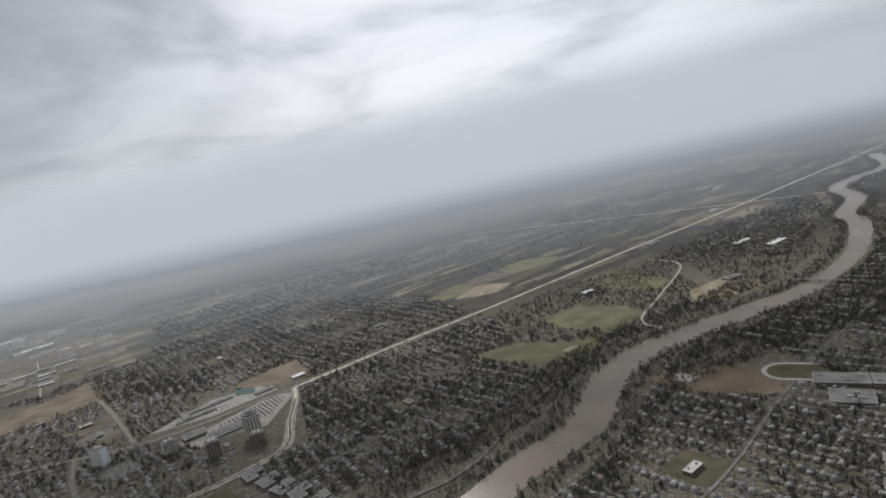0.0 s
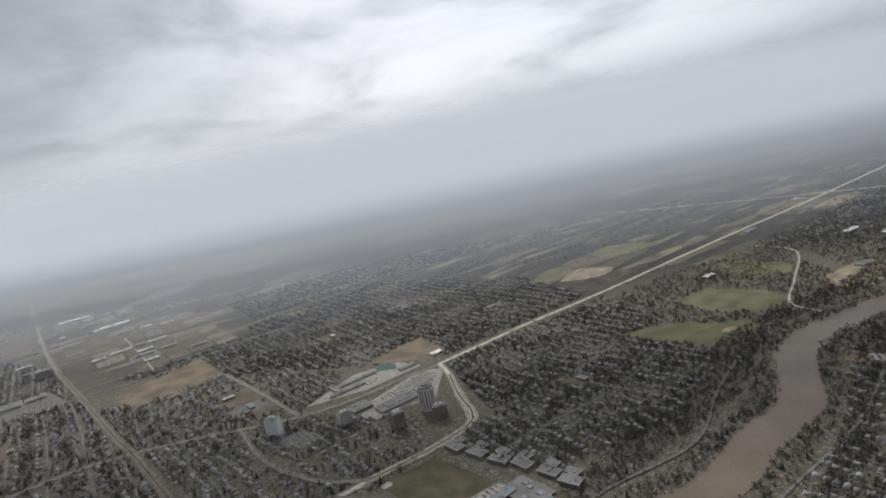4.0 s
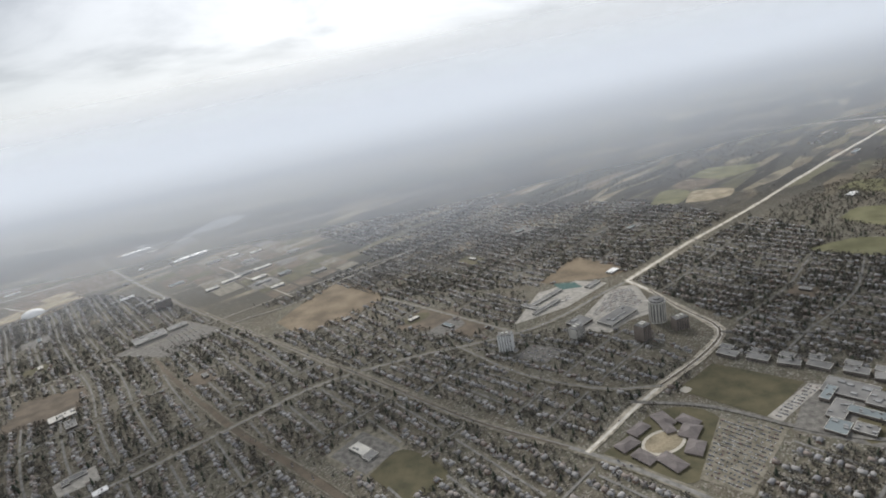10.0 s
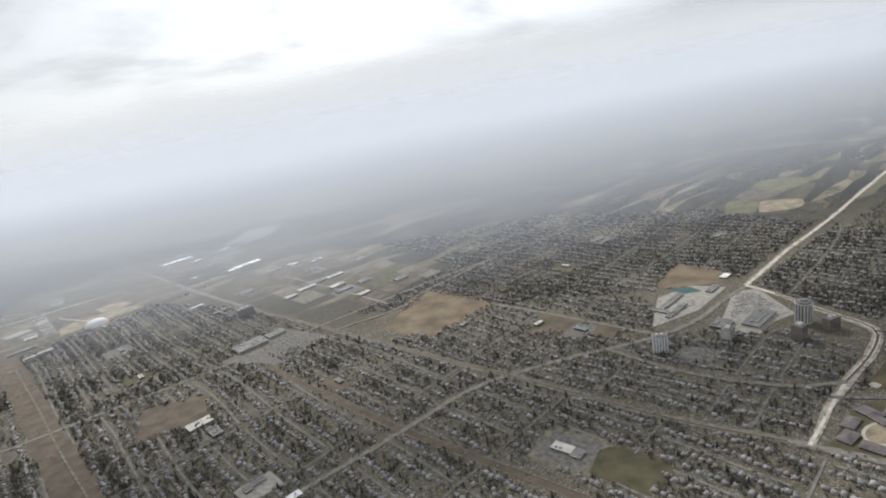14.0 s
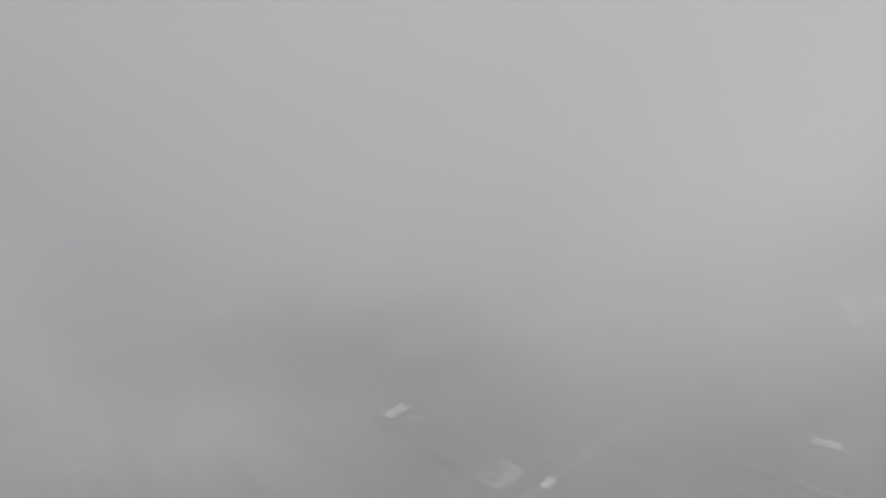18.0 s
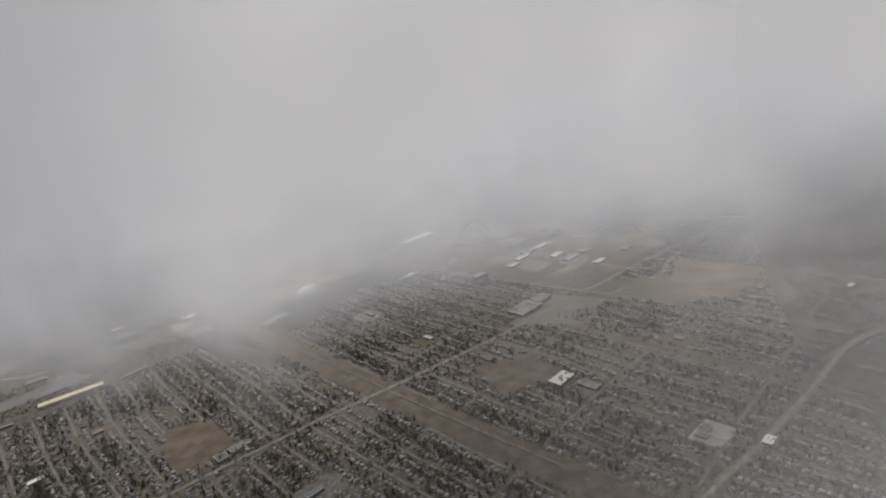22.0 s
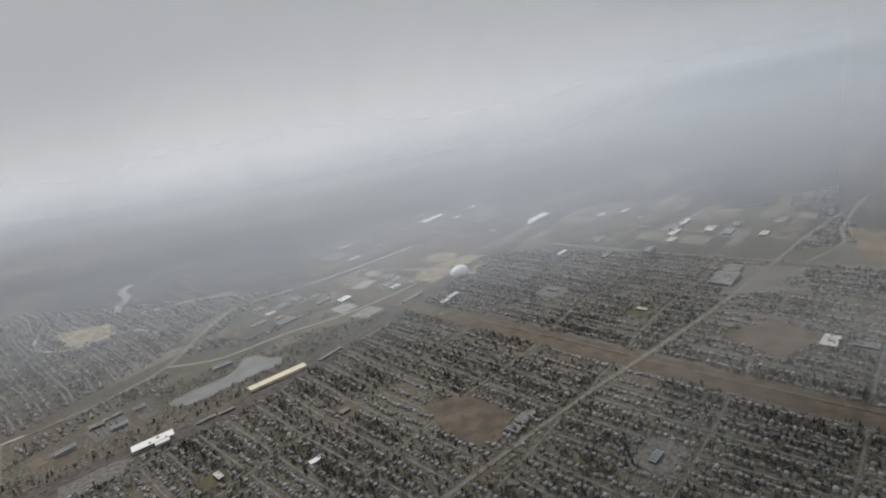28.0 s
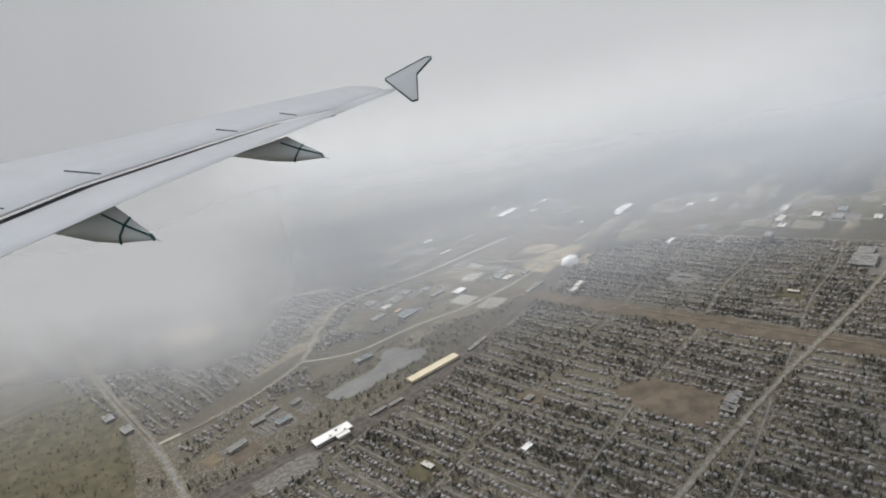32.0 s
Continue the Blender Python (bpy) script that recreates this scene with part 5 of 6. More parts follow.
S = 36
for nm, x, y, l, w, h, t, roof, wall, lab, cat, un, bd in (
    ("shopping_centre", -1.18, 2.47, 0.20, 0.085, 2.3, 34, "flat", "concrete", "long low shopping centre with a pale grey roof", "shopping centre", 8, 1),
    ("shopping_hall", -1.36, 2.49, 0.10, 0.08, 2.2, 34, "flat", "brick", "low dark brown shopping hall", "shop", 4, 1),
    ("shop_row", -1.43, 2.86, 0.23, 0.030, 1.5, 36, "flat", "concrete", "row of low shops with pale roofs", "shop row", 5, 1),
    ("shop_row", -1.46, 2.74, 0.20, 0.026, 1.5, 36, "flat", "concrete", "row of low shops with pale roofs", "shop row", 5, 1),
    ("shop_wing", -1.54, 2.78, 0.030, 0.12, 1.5, 36, "flat", "concrete", "short wing of the shop row", "shop", 2, 1),
    ("bank", -1.16, 2.91, 0.10, 0.035, 1.6, 36, "flat", "concrete", "low pale commercial building beside the avenue", "shop", 2, 1),
    ("garage", -1.00, 3.04, 0.07, 0.04, 1.5, 36, "white", "concrete", "small white-roofed garage beside the avenue", "garage", 1, 1),
    ("recreation_centre", -2.385, 1.845, 0.085, 0.045, 1.4, -47, "concrete", "concrete", "low recreation centre with a pale roof", "recreation centre", 3, 1),
    ("recreation_wing", -2.345, 1.795, 0.040, 0.050, 1.2, -47, "flat", "concrete", "low grey-roofed wing of the recreation centre", "recreation centre", 1, 1),
    ("corner_school", -3.575, 2.055, 0.085, 0.035, 1.4, 36, "flat", "concrete", "low grey-roofed corner school beside a pale car park", "school", 2, 1),
    ("corner_school_wing", -3.60, 2.025, 0.030, 0.045, 1.3, 36, "flat", "brick", "short wing of the corner school", "school", 1, 1),
    ("office_block", -7.54, 3.43, 0.085, 0.045, 2.2, 28, "teal", "concrete", "blue-grey roofed office block with parked cars", "office", 2, 2),
    ("office_block", -7.68, 3.49, 0.075, 0.04, 1.8, 28, "flat", "brick", "low brown office block near the collector road", "office", 2, 2),
    ("orange_shop", -6.78, 4.50, 0.06, 0.035, 1.4, 30, "tan_roof", "brick", "low shop with a dull orange roof", "shop", 1, 1),
    ("mid_flats", -5.53, 4.16, 0.10, 0.035, 4.2, 36, "concrete", "concrete", "pale mid-rise block of flats above the house rows", "flats", 2, 5),
    ("mid_flats", -5.60, 4.09, 0.08, 0.035, 4.0, 36, "concrete", "concrete", "pale mid-rise block of flats above the house rows", "flats", 2, 5),
    ("town_row", -6.37, 3.74, 0.10, 0.022, 1.4, 36, "flat", "brick", "row of grey-roofed town houses beside the railway", "town houses", 0, 1),
    ("town_row", -6.43, 3.69, 0.09, 0.022, 1.4, 36, "flat", "brick", "row of grey-roofed town houses beside the railway", "town houses", 0, 1),
    ("town_row", -7.05, 3.28, 0.10, 0.020, 1.4, 26, "flat", "brick", "row of grey-roofed town houses beside the railway", "town houses", 0, 1),
    ("town_row", -6.95, 3.32, 0.08, 0.020, 1.4, 26, "flat", "brick", "row of grey-roofed town houses beside the railway", "town houses", 0, 1),
    ("grey_store", -3.90, 3.50, 0.20, 0.13, 2.6, 36, "flat", "concrete", "large grey-roofed store with a wide car park", "store", 9, 1),
    ("store_annexe", -3.76, 3.61, 0.12, 0.08, 2.2, 36, "flat", "concrete", "annexe of the grey store", "store", 3, 1),
    ("white_box", -3.40, 1.915, 0.055, 0.036, 1.6, 36, "white", "concrete", "small white-roofed building among houses", "building", 1, 1),
    ("school_building", -3.96, 2.62, 0.12, 0.07, 1.9, 36, "concrete", "concrete", "pale school beside a playing field", "school", 3, 1),
    ("school_wing", -3.86, 2.52, 0.05, 0.10, 1.8, 36, "flat", "brick", "brown wing of the pale school", "school", 2, 1),
    ("park_school", -5.50, 2.63, 0.10, 0.05, 1.7, 36, "flat", "concrete", "low school beside the worn playing field", "school", 3, 1),
    ("park_school_wing", -5.57, 2.57, 0.05, 0.06, 1.7, 36, "flat", "concrete", "wing of the low school", "school", 1, 1),
    ("white_house_roof", -6.45, 2.70, 0.06, 0.03, 1.3, 30, "white", "concrete", "white-roofed building among house rows", "building", 1, 1),
    ("long_warehouse", -6.70, 3.565, 0.345, 0.055, 2.2, 26, "cream", "cream", "long cream-roofed warehouse beside the railway", "warehouse", 0, 0),
    ("rail_store", -7.29, 3.18, 0.20, 0.062, 2.2, 25, "white", "concrete", "long white-roofed store beside the railway", "store", 2, 1),
    ("rail_store_bay", -7.24, 3.165, 0.07, 0.05, 2.0, 25, "white", "concrete", "stepped bay of the white-roofed store", "store", 1, 0),
    ("depot_hall", -6.30, 4.58, 0.10, 0.062, 2.2, 36, "white", "concrete", "bright white-roofed hall in an industrial yard", "warehouse", 2, 1),
    ("mill", -5.32, 6.40, 0.30, 0.085, 3.0, 38, "white", "concrete", "long white-roofed factory on open ground", "factory", 6, 0),
    ("mill", -4.38, 5.63, 0.27, 0.085, 3.0, 36, "white", "concrete", "long white-roofed factory on open ground", "factory", 6, 0),
    ("mill_wing", -4.48, 5.53, 0.12, 0.05, 2.5, 36, "white", "concrete", "low wing of the white factory", "factory", 2, 0),
    ("white_shed", -6.19, 5.57, 0.13, 0.022, 1.6, 30, "white", "white", "narrow white shed on an industrial lot", "shed", 0, 0),
    ("white_shed", -4.56, 4.57, 0.11, 0.026, 1.6, 36, "white", "white", "narrow white shed on an industrial lot", "shed", 0, 0),
    ("white_tank_house", -4.87, 5.52, 0.04, 0.03, 1.6, 36, "white", "white", "small white shed beside the interchange", "shed", 0, 0),
    ("tan_hall", -4.30, 4.32, 0.13, 0.04, 1.8, 36, "flat", "brick", "low dark hall beside the open lots", "warehouse", 3, 1),
    ("office_court", -3.65, 4.47, 0.16, 0.05, 2.0, 36, "concrete", "concrete", "pale low office court on grassy lots", "office", 3, 1),
    ("office_court", -3.44, 4.66, 0.15, 0.05, 2.0, 36, "concrete", "concrete", "pale low office court on grassy lots", "office", 3, 1),
    ("business_hall", -3.40, 4.38, 0.12, 0.06, 1.9, 36, "concrete", "concrete", "low business hall with a pale roof", "warehouse", 3, 1),
    ("business_hall", -3.18, 4.06, 0.10, 0.05, 1.9, 36, "concrete", "concrete", "low business hall with a pale roof", "warehouse", 3, 1),
    ("business_hall", -3.76, 4.33, 0.10, 0.05, 1.9, 36, "concrete", "concrete", "low business hall with a pale roof", "warehouse", 3, 1),
    ("retail_strip", -5.80, 4.33, 0.20, 0.03, 1.6, 36, "flat", "concrete", "low strip of workshops beside the railway", "workshop", 3, 1),
    ("retail_strip", -6.46, 4.64, 0.12, 0.035, 1.6, 36, "flat", "brick", "low brown workshops in the yard", "workshop", 3, 1),
    ("plaza_hall", -6.72, 4.40, 0.14, 0.06, 1.8, 30, "teal", "brick", "dark-roofed plaza with parked cars", "plaza", 3, 1),
    ("pond_hall", -7.08, 3.90, 0.11, 0.045, 1.8, 25, "teal", "concrete", "blue-grey roofed hall by the pond", "hall", 2, 1),
    ("flats", -8.43, 3.76, 0.09, 0.05, 2.4, -55, "flat", "brick", "brown block of flats near the road junction", "flats", 2, 3),
    ("flats", -8.59, 3.95, 0.09, 0.05, 2.4, -55, "flat", "brick", "brown block of flats near the road junction", "flats", 2, 3),
    ("school_hall", 1.18, 1.80, 0.16, 0.08, 2.4, -32, "flat", "brick", "brown school beside the running track", "school", 4, 2),
    ("school_hall", 1.13, 1.68, 0.12, 0.09, 2.2, -32, "flat", "concrete", "pale school hall beside the running track", "school", 3, 1),
    ("school_hall", 1.30, 1.72, 0.12, 0.08, 2.8, -32, "flat", "brick", "tall brown brick school block", "school", 3, 2),
    ("river_store", 0.92, 1.24, 0.08, 0.05, 1.8, 56, "flat", "concrete", "low store beside the riverside street", "store", 2, 1),
    ("river_store", 0.99, 1.33, 0.09, 0.05, 1.8, 56, "flat", "brick", "low brown store beside the riverside street", "store", 2, 1),
    ("club_house", 0.77, 3.50, 0.09, 0.045, 1.7, 30, "white", "concrete", "white-roofed club house of the golf course", "club house", 1, 1),
    ("river_hall", 1.53, 3.18, 0.11, 0.05, 2.0, 20, "flat", "concrete", "pale hall above the river lawn", "hall", 2, 1),
    ("far_store", 2.13, 3.75, 0.18, 0.05, 2.0, 30, "white", "concrete", "white-roofed row near the river", "store", 2, 0),
    ("far_store", 2.0, 3.95, 0.16, 0.04, 2.0, 30, "white", "concrete", "white-roofed row near the river", "store", 2, 0),
):
    hall(nm, x, y, l, w, h, t, roof, wall, lab, cat, units=un, bands=bd)

# the high school: joined wings round a court
for x, y, l, w, h, roof in ((-0.70, 1.615, 0.15, 0.10, 1.5, "flat"), (-0.66, 1.53, 0.07, 0.09, 1.8, "flat"), (-0.775, 1.615, 0.03, 0.09, 2.1, "teal"), (-0.80, 1.53, 0.05, 0.11, 1.5, "flat"),
                            (-0.735, 1.475, 0.13, 0.04, 1.7, "teal"), (-0.86, 1.455, 0.06, 0.07, 1.6, "teal"), (-0.80, 1.42, 0.06, 0.05, 1.6, "flat")):
    hall("school_block", x, y, l, w, h, -52, roof, "brick", "flat-roofed wing of the large high school", "school", "wings of the high school", units=4, bands=2)
# low apartment courts along the road
for k, (x, y) in enumerate(((-0.92, 1.97), (-0.84, 1.90), (-0.765, 1.83), (-0.69, 1.775), (-0.61, 1.70), (-0.555, 1.63))):
    hall("garden_flats", x, y, 0.075, 0.045, 2.0, -52 + (k % 3) * 6, "flat", "brick", "stepped grey-roofed garden flats under trees", "flats", "garden flats", units=1, bands=2)
    hall("garden_flats", x + .018, y + .040, 0.05, 0.035, 2.2, -52, "flat", "brick", "stepped grey-roofed garden flats under trees", "flats", "garden flats", units=1, bands=2)


def gabled(name, x, y, long, wide, high, turn, roof, label, category, group):
    """A low wing with a shallow hipped roof and wide eaves."""
    o = tagged(empty(name, x * U, y * U, radians(turn)), label, category, group)
    a, b = long * U / 2, wide * U / 2
    bm = bmesh.new()
    box(bm, -a, -b, 0, a, b, high)
    part("wall", bm, MAT["brick"], o)
    bm = bmesh.new()
    e = [bm.verts.new(q) for q in ((-a - .4, -b - .4, high), (a + .4, -b - .4, high), (a + .4, b + .4, high), (-a - .4, b + .4, high))]
    r = [bm.verts.new(q) for q in ((-a + b, 0, high + b * .35), (a - b, 0, high + b * .35))] if a > b else [bm.verts.new(q) for q in ((-.1, 0, high + b * .35), (.1, 0, high + b * .35))]
    for f in ((e[0], e[1], r[1], r[0]), (e[1], e[2], r[1]), (e[2], e[3], r[0], r[1]), (e[3], e[0], r[0]), tuple(reversed(e))):
        bm.faces.new(f)
    part("roof", bm, MAT[roof], o)
    for s in (-1, 1):
        bm = bmesh.new()
        box(bm, -a * .8, s * b - .03, high * .35, a * .8, s * b + .03, high * .75)
        part("window_band", bm, MAT["glass"], o)
    return o


MAT["mauve"] = material("mauve_grey_shingles", [(0.10, 0.088, 0.084), (0.165, 0.146, 0.140)], scale=0.2)
cx, cy = -1.365, 1.555
for k, (x, y, l, w) in enumerate(((-1.315, 1.675, .075, .045), (-1.235, 1.635, .07, .04), (-1.255, 1.58, .075, .05), (-1.28, 1.49, .07, .045), (-1.385, 1.445, .085, .045), (-1.46, 1.495, .07, .04), (-1.49, 1.575, .075, .04), (-1.42, 1.645, .075, .035), (-1.32, 1.63, .07, .03))):
    x, y = cx + (x - cx) * .9, cy + (y - cy) * .9
    gabled("school_pavilion", x, y, l * 0.98, w * 1.12, 1.1, math.degrees(math.atan2(y - cy, x - cx)) + (90 if k % 2 else 35), "mauve", "low school pavilion with a mauve-grey hipped roof round a green", "school", "pavilions round the oval green")
ang = np.linspace(0, 2 * math.pi, 28, endpoint=False)
patch("oval_path", [(cx + .083 * math.cos(a) * .9 + .02 * math.sin(a), cy + .060 * math.sin(a)) for a in ang], 0.18, MAT["gravel"], "pale oval path round the school green", "path", keep=False)
patch("oval_green", [(cx + .070 * math.cos(a) * .9 + .018 * math.sin(a), cy + .048 * math.sin(a)) for a in ang], 0.22, MAT["tan"], "oval tan school green", "lawn", keep=False)
patch("ball_diamond", [(-1.195, 1.808), (-1.165, 1.825), (-1.15, 1.80), (-1.18, 1.785)], 0.2, MAT["gravel"], "bare sandy ball diamond", "ball field", keep=False, rough=0.1)

# running track
tx, ty, tt = 1.155, 1.91, radians(-32)
for nm, ra, z, mt, lab in (("running_track", 0.078, 0.2, "track", "pale oval running track"), ("track_infield", 0.062, 0.24, "dark_grass", "dark turf inside the running track")):
    pts = []
    for a in ang:
        px, py = ra * math.cos(a) + math.copysign(0.082, math.cos(a)), ra * math.sin(a)
        pts.append((tx + px * math.cos(tt) - py * math.sin(tt), ty + px * math.sin(tt) + py * math.cos(tt)))
    patch(nm, pts, z, MAT[mt], lab, "running track", keep=False)
patch("ball_court", [(0.70, 2.08), (0.76, 2.11), (0.82, 2.05), (0.76, 2.02)], 0.2, MAT["track"], "grey school ball court", "court", keep=False)


# sports dome
o = tagged(empty("sports_dome", -5.385 * U, 4.635 * U, radians(40)), "white air-supported sports dome on bare ground", "sports dome")
bm = bmesh.new()
bmesh.ops.create_uvsphere(bm, u_segments=36, v_segments=18, radius=1)
bmesh.ops.delete(bm, geom=[v for v in bm.verts if v.co.z < -0.01], context="VERTS")
for v in bm.verts:
    v.co = Vector((v.co.x * .088 * U, v.co.y * .062 * U, max(0, v.co.z) ** .85 * .055 * U))
for f in bm.faces:
    f.smooth = True
part("membrane", bm, MAT["white"], o)
bm = bmesh.new()
bmesh.ops.create_cone(bm, cap_ends=True, segments=36, radius1=1.02, radius2=1.02, depth=.5)
for v in bm.verts:
    v.co = Vector((v.co.x * .088 * U, v.co.y * .062 * U, v.co.z + .25))
part("base_ring", bm, MAT["concrete"], o)
bm = bmesh.new()
box(bm, .085 * U, -.6, 0, .085 * U + 1.6, .6, 1.3)
part("entrance", bm, MAT["concrete"], o)

# bridge over the river
o = tagged(empty("road_bridge", 1.81 * U, 2.80 * U, radians(-52)), "low grey girder bridge over the river", "bridge")
bm = bmesh.new()
box(bm, -.13 * U, -.9, 1.3, .13 * U, .9, 1.6)
part("deck", bm, MAT["concrete"], o)
for s in (-1, 1):
    bm = bmesh.new()
    box(bm, -.13 * U, s * .95 - .06, 1.5, .13 * U, s * .95 + .06, 2.0)
    part("railing", bm, MAT["steel"], o)
for k in range(4):
    bm = bmesh.new()
    u = (-.075 + .05 * k) * U
    box(bm, u - .4, -.8, 0, u + .4, .8, 1.3)
    part("pier", bm, MAT["concrete"], o)

# railway tracks in the cutting and far industrial halls
strip("rail_track", [(-9.0, 2.36), (-7.73, 2.99), (-6.87, 3.36), (-6.00, 4.10), (-5.59, 4.49), (-4.88, 5.05), (-3.53, 6.14)], 0.012, 0.295, MAT["rail_bed"], "dark ballast track bed", "railway", keep=False)
for nm, pts, w, mt in (
    ("bend_median", [(-1.24, 1.86), (-1.04, 1.98), (-0.87, 2.12), (-0.84, 2.24), (-0.89, 2.43), (-0.93, 2.70)], 0.009, "worn_turf"),
    ("boulevard_median", [(-4.07, 4.27), (-3.36, 3.47), (-2.71, 2.73), (-2.43, 2.43), (-1.96, 1.89), (-1.66, 1.62)], 0.008, "worn_turf"),
    ("collector_median", [(-8.1, 3.58), (-7.81, 3.74), (-7.48, 4.07), (-7.35, 4.53), (-7.13, 4.94), (-6.6, 5.13)], 0.010, "worn_turf"),
    ("highway_median", [(-9.66, 5.85), (-8.64, 4.19), (-8.25, 3.57)], 0.014, "worn_turf"),
    ("track_path", [(-5.62, 3.95), (-5.05, 3.20), (-4.62, 2.62), (-4.15, 2.02)], 0.010, "verge"),
    ("road_yard", [(-5.9, 5.05), (-5.45, 4.72), (-5.2, 4.45)], 0.014, "gravel"),
    ("road_north", [(-8.17, 8.23), (-7.32, 7.93), (-6.48, 7.60), (-5.79, 7.73), (-5.0, 7.6)], 0.035, "gravel"),
    ("road_new_suburb", [(-8.34, 6.35), (-7.95, 6.62), (-7.65, 6.83), (-7.53, 6.44)], 0.03, "gravel"),
    ("road_new_loop", [(-8.0, 5.3), (-7.6, 5.35), (-7.25, 5.3)], 0.03, "gravel"),
    ("road_crescent", [(-8.85, 5.35), (-8.7, 4.95), (-8.35, 4.78), (-8.05, 4.95), (-7.7, 4.75)], 0.02, "gravel"),
    ("road_far", [(-2.2, 4.25), (-2.0, 4.9), (-0.9, 6.2), (1.0, 8.6)], 0.014, "street"),
    ("road_far_cross", [(0.2, 7.4), (2.2, 5.9), (3.6, 5.0)], 0.03, "gravel"),
    ("road_grove", [(-0.4, 3.28), (-0.15, 2.9), (0.05, 2.62), (0.2, 2.35)], 0.012, "lot"),
    ("road_terrace", [(-0.85, 2.15), (-0.55, 2.0), (-0.25, 1.9)], 0.014, "lot"),
):
    road_z += 0.012
    strip(nm, pts, w, road_z, MAT[mt], "pale local road" if mt == "gravel" else "narrow grey road", "road", keep=False)
ROOF_WORD = {"concrete": "pale concrete", "flat": "grey felt", "white": "bright white", "teal": "blue-grey"}
for k, (mid, w, h, mt) in enumerate(LOTS):
    if mt in ("brown", "tan", "verge") or (mt in ("worn_turf", "dark_grass") and k % 3) or k % 5 == 1:
        continue
    rf = ("flat", "concrete", "flat", "teal", "flat", "flat", "concrete", "flat")[k % 8]
    l, d = min(w * .62, .13), min(h * .42, .06)
    off = GV * h * (.2 if k % 2 else -.18)
    hall("industrial_hall", mid[0] + off[0], mid[1] + off[1], l, d, rng.uniform(1.4, 2.5), 36, rf, "concrete", "low industrial hall with a %s roof" % ROOF_WORD[rf], "warehouse", "industrial halls", units=2, bands=1 if mid[1] < 4.6 else 0)
for k, g in enumerate(GREENS):
    o = GU * .02 * (1 if k % 2 else -1)
    hall("parish_hall", g[0] + o[0], g[1] + o[1], .05 + .012 * (k % 3), .028, 1.6, 36 + 90 * (k % 2), ("flat", "concrete", "teal")[k % 3], "brick", "low hall with a %s roof on open ground" % ("grey", "pale", "blue-grey")[k % 3], "hall", "halls among the houses", units=2, bands=1)

# ---- parked cars ----
CAR_B = [(-.6, -.25, .05), (.6, -.25, .05), (.6, .25, .05), (-.6, .25, .05), (-.6, -.25, .22), (.6, -.25, .19), (.6, .25, .19), (-.6, .25, .22)]
BOX_F = [(0, 1, 5, 4), (1, 2, 6, 5), (2, 3, 7, 6), (3, 0, 4, 7), (4, 5, 6, 7)]
CAR_C = [(-.42, -.23, .2), (.28, -.23, .2), (.28, .23, .2), (-.42, .23, .2), (-.30, -.19, .38), (.10, -.19, .38), (.10, .19, .38), (-.30, .19, .38)]
CARB_M, CARC_M = shared("body", CAR_B, BOX_F, MAT["car_one"]), shared("cabin", CAR_C, BOX_F, MAT["glass"])
spots = []
for corners, rowgap, share in (([(-1.33, 1.375), (-1.15, 1.61), (-1.0, 1.505), (-1.235, 1.285)], .0200, .74), ([(-1.0, 1.57), (-0.79, 1.69), (-0.76, 1.67), (-0.985, 1.54)], .020, .7), ([(-6.26, 4.24), (-6.13, 4.35), (-6.03, 4.26), (-6.15, 4.16)], .024, .7), ([(-7.72, 3.46), (-7.56, 3.54), (-7.46, 3.40), (-7.62, 3.33)], .026, .4),
                               ([(-1.28, 2.55), (-1.08, 2.80), (-1.0, 2.76), (-1.02, 2.56), (-1.12, 2.55)], .020, .75), ([(-1.45, 2.76), (-1.32, 2.84), (-1.30, 2.80), (-1.42, 2.72)], .025, .5),
                               ([(-1.70, 2.30), (-1.62, 2.37), (-1.50, 2.27), (-1.60, 2.20)], .026, .5), ([(-3.8, 3.45), (-3.68, 3.58), (-3.46, 3.40), (-3.6, 3.2)], .03, .3), ([(-6.0, 4.5), (-5.85, 4.62), (-5.78, 4.55), (-5.95, 4.42)], .03, .4)):
    poly = np.array(corners)
    base = np.linalg.inv(np.array([GU, GV]))
    lo, hi = np.array([(poly @ GU).min(), (poly @ GV).min()]), np.array([(poly @ GU).max(), (poly @ GV).max()])
    for u in np.arange(lo[0], hi[0], rowgap):
        v = np.arange(lo[1], hi[1], .0062)
        c = np.c_[np.full(len(v), u), v] @ base.T
        ok = inside(c, poly) & (rng.random(len(v)) < share)
        spots += [tuple(q) for q in c[ok]]
for mid, w, h, mt in LOTS:
    if mt in ("lot", "mall_lot"):
        n = int(rng.integers(6, 26))
        q = mid + rng.uniform(-.45, .45, (n, 1)) * w * GU + np.round(rng.uniform(-.45, .45, (n, 1)) * 4) / 4 * h * GV
        spots += [tuple(e) for e in q]
spots = np.array(spots)
first = spots[:280]
for x, y in first:
    c = empty("parked_car", x * U, y * U, radians(36) + rng.choice([0, math.pi]), 0.17)
    tagged(c, "small parked car on the school car park", "car", "parked cars")
    child("body", CARB_M, c)
    child("cabin", CARC_M, c)
more = spots[280:]
pm = poses(more[:, 0] * U, more[:, 1] * U, np.full(len(more), .17), np.full(len(more), radians(36)), *(np.ones(len(more)),) * 3)
tagged(bag("parked_cars_bodies", CAR_B, BOX_F, pm, MAT["cars"]), "cars parked in rows on the wide car parks", "cars", kind="stuff")
tagged(bag("parked_cars_cabins", CAR_C, BOX_F, pm, MAT["glass"]), "dark glazed cabins of the parked cars", "cars", kind="stuff")

